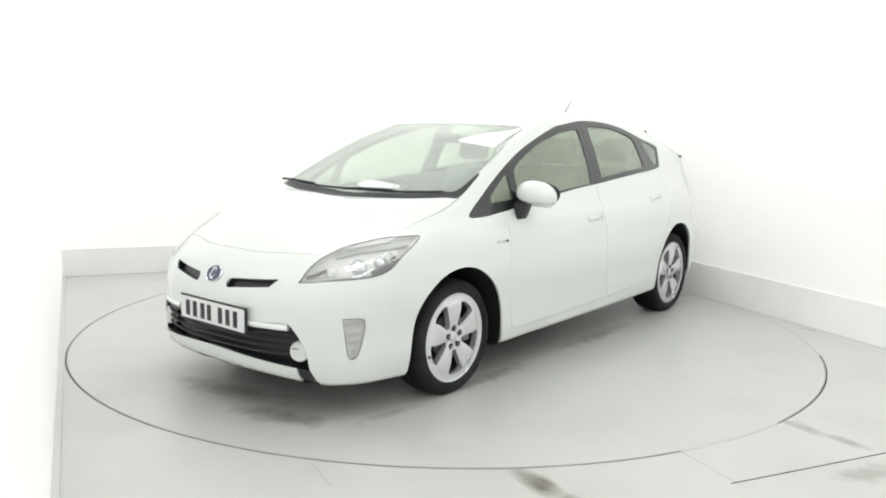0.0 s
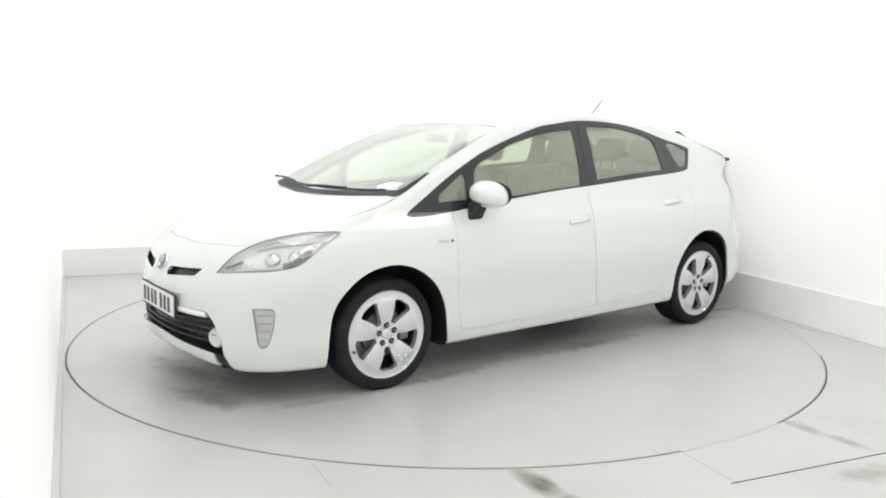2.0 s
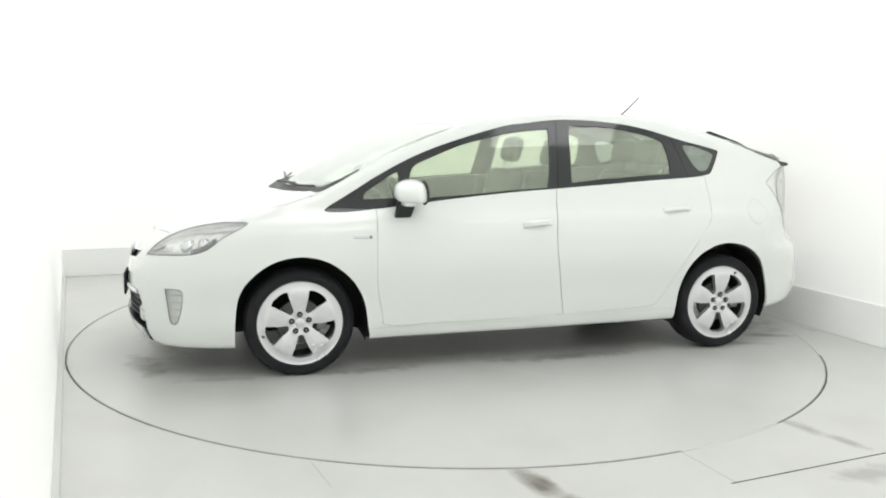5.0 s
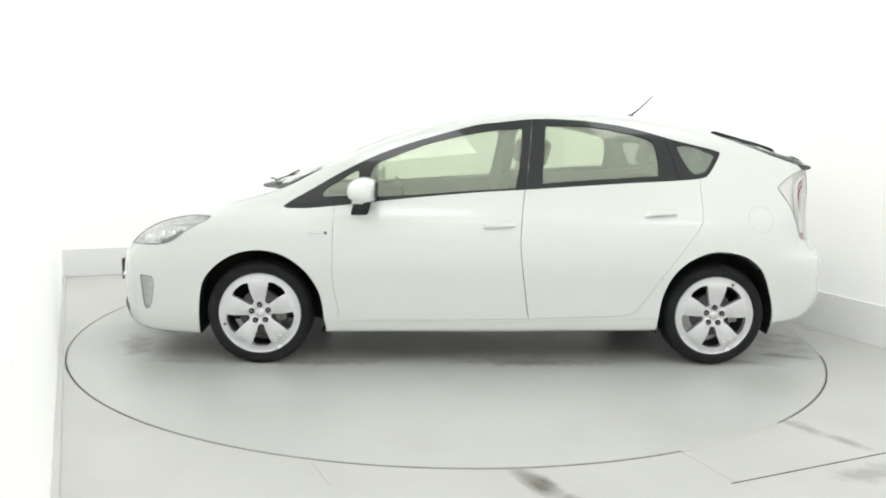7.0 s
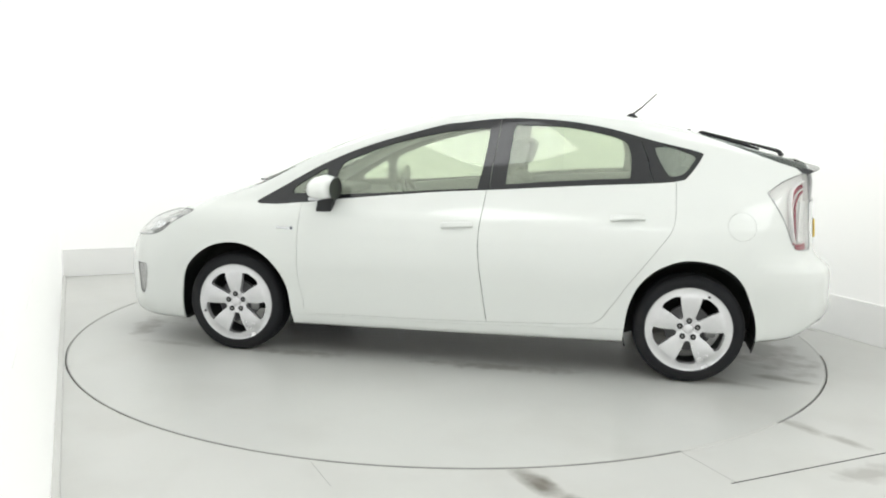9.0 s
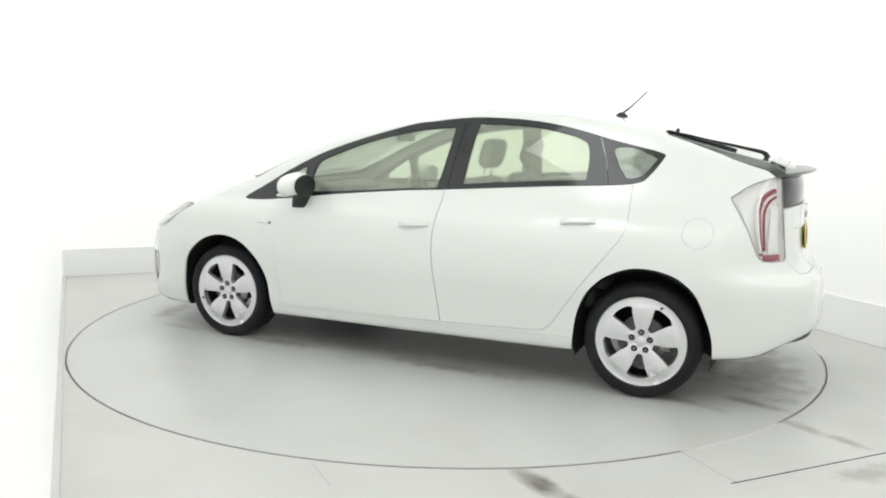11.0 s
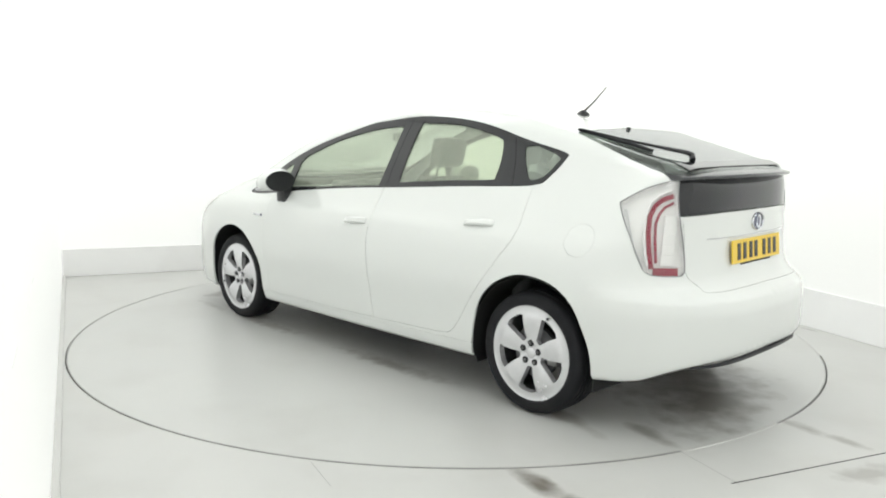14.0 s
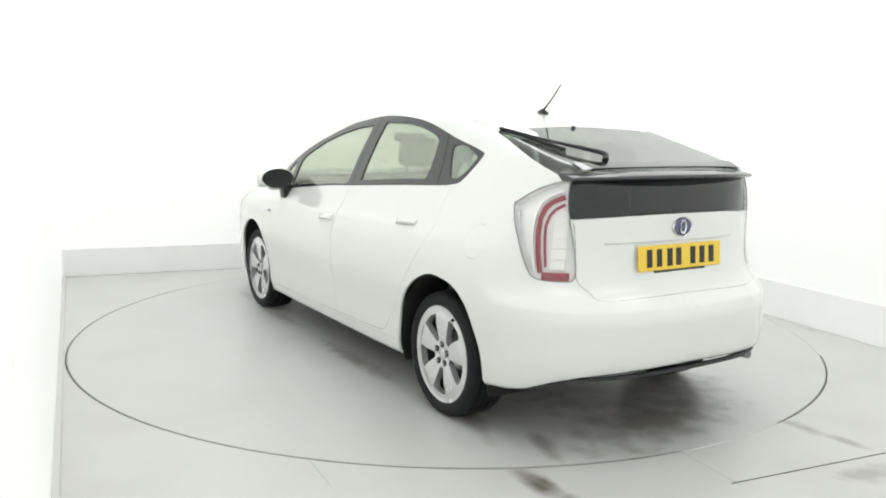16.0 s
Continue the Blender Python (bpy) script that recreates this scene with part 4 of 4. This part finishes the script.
    w = part("rear_wiper", tube([sk(-1.36, .508, .006), sk(-1.45, .482, .008), sk(-1.55, .452, .009), sk(-1.64, .42, .008), sk(-1.71, .39, .006)], [.007, .009, .010, .009, .007], 8), BLACK, car, "black rear wiper blade")
    part("wiper_arm", tube([sk(-1.54, .455, .018), sk(-1.66, .40, .024), sk(-1.825, .285, .028), sk(-1.845, .275, .022), sk(-1.86, .285, .004)], [.005, .007, .011, .014, .016], 8), BLACK, w)
    part("wiper_arm", tube([sk(-1.37, .515, .014), sk(-1.54, .455, .018)], [.004, .006], 8), BLACK, w)
    strip_on_side("frit_band", [(-1.925, y / 20) for y in range(-10, 11)], .085, .002, GLOSS_BLACK, car, 1, "black printed border of the rear window", .0024, "top")
    # roof aerial and washer stub
    p, n = on_skin("top", -1.0, -.03, .7)
    a = part("aerial", lathe([(.030, -.004), (.026, .006), (.016, .016), (.010, .024), (0, .026)], 20, "Z", m=Matrix.Translation(p) @ Matrix.Diagonal((1.5, 1, 1, 1))), BLACK, car, "black roof aerial")
    part("aerial_rod", tube([p + Vector((0, 0, .012)), p + Vector((-.065, 0, .065)), p + Vector((-.15, 0, .150))], [.0065, .0045, .0035], 8), BLACK, a)
    p, n = on_skin("top", -1.352, .045, .7)
    part("washer_nozzle", lathe([(.012, -.003), (.011, .010), (.006, .014), (0, .015)], 14, "Z", m=Matrix.Translation(p)), BLACK, car)
    # spoiler across the tail
    bm = bmesh.new()
    rings = []
    for i in range(25):
        y = -.570 + 1.140 * i / 24
        e = abs(y) / .570
        x = -2.105 + .132 * e ** 2.2
        z = 1.205 - .012 * e * e
        rings.append([bm.verts.new((x + dx, y, z + dz)) for dx, dz in ((.10, .014), (.03, .008), (0, 0), (-.002, -.010), (.012, -.018), (.08, -.022), (.11, -.03))])
    for a, b in zip(rings, rings[1:]):
        for k in range(7):
            bm.faces.new((a[k], a[(k + 1) % 7], b[(k + 1) % 7], b[k]))
    bm.faces.new(rings[0]), bm.faces.new(rings[-1])
    bmesh.ops.recalc_face_normals(bm, faces=bm.faces[:])
    part("spoiler", bm, SPOILER, car, "grey gloss spoiler lip over the rear window")
    # plates with bars in place of characters
    for x, z, w, h, mat, label, tilt, d in ((2.304, .468, .52, .111, PLATE_W, "white front plate", 0, 1), (-2.078, .842, .52, .111, PLATE_Y, "yellow rear plate", 5, -1)):
        bm = rounded((-.004, -w / 2, -h / 2), (.004, w / 2, h / 2), .003, 1)
        p = part("number_plate", bm, mat, car, label)
        p.matrix_basis = pose(x, .035 if d > 0 else .01, z, 0, tilt, 0)
        for k, y in enumerate((-.195, -.135, -.07, -.015, .075, .135, .195)):
            b = rounded((-.002, -.016, -.039), (.002, .016, .039), .001, 1)
            q = part("bar", b, BLACK, p)
            q.matrix_basis = pose(.0045 * d, y * d, 0)
        q = part("plate_holder", rounded((-.006, -w / 2 - .012, -h / 2 - .012), (.002, w / 2 + .012, h / 2 + .008), .003, 1), PLASTIC, p) if d > 0 else part("plate_foot", rounded((-.006, -.16, -.066), (.006, .16, -.054), .003, 1), PLASTIC, p)
        q.matrix_basis = pose(-.006 * d, 0, 0)
    # maker's emblems as plain ovals
    for view_x, z, r, guess in ((2.25, .655, .062, 1.5), (-2.09, .972, .062, -1.5)):
        p, n = on_skin("front", .0, z, guess)
        mat = Matrix.Translation(p + n * .002) @ n.to_track_quat("Y", "Z").to_matrix().to_4x4() @ Matrix.Diagonal((1, 1, .72, 1))
        e = part("emblem", lathe([(r, -.006), (r, .004), (r * .94, .009), (r * .86, .005), (r * .84, -.002)], 40, m=mat), CHROME, car, "chrome oval emblem")
        part("emblem_core", lathe([(r * .85, .001), (r * .6, .004), (0, .005)], 32, m=mat), BLUE_CHROME, e)
        part("emblem_bar", lathe([(r * .40, .004), (r * .38, .010), (r * .28, .008), (r * .26, .003)], 32, m=mat @ Matrix.Diagonal((.8, 1, 1.9, 1))), CHROME, e)
    # slats of the lower grille
    for z in (.325, .357, .389, .421, .452):
        pts = []
        lim = {.325: .55, .357: .545, .389: .535, .421: .52, .452: .50}[z]
        for i in range(21):
            y = -lim + 2 * lim * i / 20
            p, n = on_skin("front", abs(y), z, 1.5)
            pts.append(Vector((p.x, math.copysign(p.y, y), p.z)) + Vector((n.x, math.copysign(n.y, y), 0)) * -.022)
        part("grille_slat", tube(pts, .0075, 6), PLASTIC, car, "black grille slat")
    pts = []
    for i in range(9):
        p, n = on_skin("front", .27 + .23 * i / 8, .463, 1.5)
        pts.append(p - n * .008 - Vector((0, 0, .006)))
    part("grille_trim", tube(pts, .016, 8), LAMP_SILVER, car, "grey trim over the lower grille")
    part("grille_trim", mirrored(tube(pts, .016, 8)), LAMP_SILVER, car, "grey trim over the lower grille")
    # exhaust end and rear skid
    part("exhaust", tube([(-1.75, -.50, .28), (-2.0, -.50, .318), (-2.085, -.50, .325)], [.022, .024, .024], 16, ends=True), STEEL, car, "dull steel exhaust end")
    pts = []
    for i in range(21):
        y = -.60 + 1.20 * i / 20
        p, n = on_skin("front", abs(y), .375, -1.5)
        pts.append(Vector((p.x + .026, math.copysign(p.y, y), .345)))
    part("rear_valance", tube(pts, [.012 * min(1, .25 + min(i, 20 - i) / 5) for i in range(21)], 8), PLASTIC, car, "black lower valance")
    # added grey strip stands in for the shade line of the tailgate's fold
    pts = []
    for i in range(13):
        y = -.36 + .78 * i / 12
        p, n = on_skin("front", abs(y), .912, -1.5)
        pts.append(Vector((p.x - .001, math.copysign(p.y, y), p.z)))
    part("fold_shade_strip", tube(pts, .0035, 6), LAMP_GREY, car, "thin grey strip for the shaded fold above the plate")


SPOILER = material("grey_gloss_spoiler", (0.045, 0.047, 0.05), 0.25, coat=0.4, grain=0.1, scale=8)
build_fittings()


# ---- cabin ----
def build_cabin():
    part("cabin_floor", rounded((-.95, -.74, .27), (.93, .74, .31), .01, 1), DARK_LINING, car, "dark cabin floor")
    part("boot_floor", rounded((-1.75, -.47, .27), (-.95, .47, .31), .01, 1), DARK_LINING, car, "dark luggage floor")
    part("bulkhead", rounded((1.08, -.47, .30), (1.14, .47, .93), .02, 2), DARK_LINING, car)
    d = part("dashboard", rounded((.62, -.70, .71), (1.14, .70, .965), .07, 4, taper=lambda c: Vector((c.x + (.10 if c.z > .8 and c.x < .8 else 0), c.y, c.z - (.0 if c.x > .8 else .02)))), DARK_LINING, car, "dark dashboard")
    part("instrument_hood", rounded((.78, -.25, .93), (1.0, .25, 1.0), .03, 3), DARK_LINING, d)
    part("centre_console", rounded((.15, -.12, .31), (.66, .12, .68), .03, 2, taper=lambda c: Vector((c.x, c.y, c.z - (.18 if c.z > .5 and c.x < .4 else 0)))), DARK_LINING, d)
    # steering wheel on the right-hand side
    mat = Matrix.Translation((.50, -.37, .86)) @ Matrix.Rotation(radians(-65), 4, "Y")
    bm = lathe([(.185 + .014 * math.cos(a), .014 * math.sin(a)) for a in (2 * math.pi * k / 10 for k in range(10))], 36, "Z", closed=True, m=mat)
    w = part("steering_wheel", bm, DARK_LINING, car, "dark steering wheel")
    part("steering_hub", lathe([(0, .03), (.06, .025), (.075, 0), (.06, -.04), (0, -.05)], 24, "Z", m=mat), DARK_LINING, w)
    for a in (0, 180, 270):
        v = mat.to_3x3() @ Vector((math.cos(radians(a)), math.sin(radians(a)), 0))
        part("spoke", tube([mat.translation + v * .05, mat.translation + v * .18], .012, 8), DARK_LINING, w)

    def seat(y, x, width, name="seat_cushion"):
        c = part("seat", rounded((x - .02, y - width / 2, .40), (x + .50, y + width / 2, .58), .06, 3), SEAT, car, "dark grey cloth seat")
        lean = Matrix.Translation((x, y, .52)) @ Matrix.Rotation(radians(-16), 4, "Y")
        part("backrest", rounded((-.08, -width / 2, .0), (.06, width / 2, .60), .055, 3, lean, taper=lambda q: Vector((q.x, q.y * (.86 if q.z > .3 else 1), q.z))), SEAT, c)
        for k in ((0,) if width < .7 else (-.34, 0, .34)):
            part("headrest", rounded((-.045, k - .125, .66), (.05, k + .125, .84), .045, 3, lean), SEAT, c)
            for q in (-.06, .06):
                part("headrest_post", tube([lean @ Vector((0, k + q, .56)), lean @ Vector((0, k + q, .70))], .006, 8), STEEL, c)

    seat(.37, -.12, .50)
    seat(-.37, -.12, .50)
    seat(0, -1.02, 1.22)
    part("rear_shelf", rounded((-1.80, -.46, .88), (-1.35, .46, .91), .01, 2), DARK_LINING, car, "dark luggage cover")
    part("rear_view_mirror", rounded((.44, -.12, 1.29), (.47, .12, 1.35), .012, 2), DARK_LINING, car)


build_cabin()


# ---- what moves ----
def motions():
    rows_table, rows_car = [], []
    for t in range(0, 17):
        m = Matrix.Rotation(radians(230.96 - 6.825 * t), 4, "Z")
        rows_table.append((t, m))
        rows_car.append((t, m @ Matrix.Translation((-.2099, .1813, 0))))
    walk(turntable, rows_table)
    walk(car, rows_car)


motions()
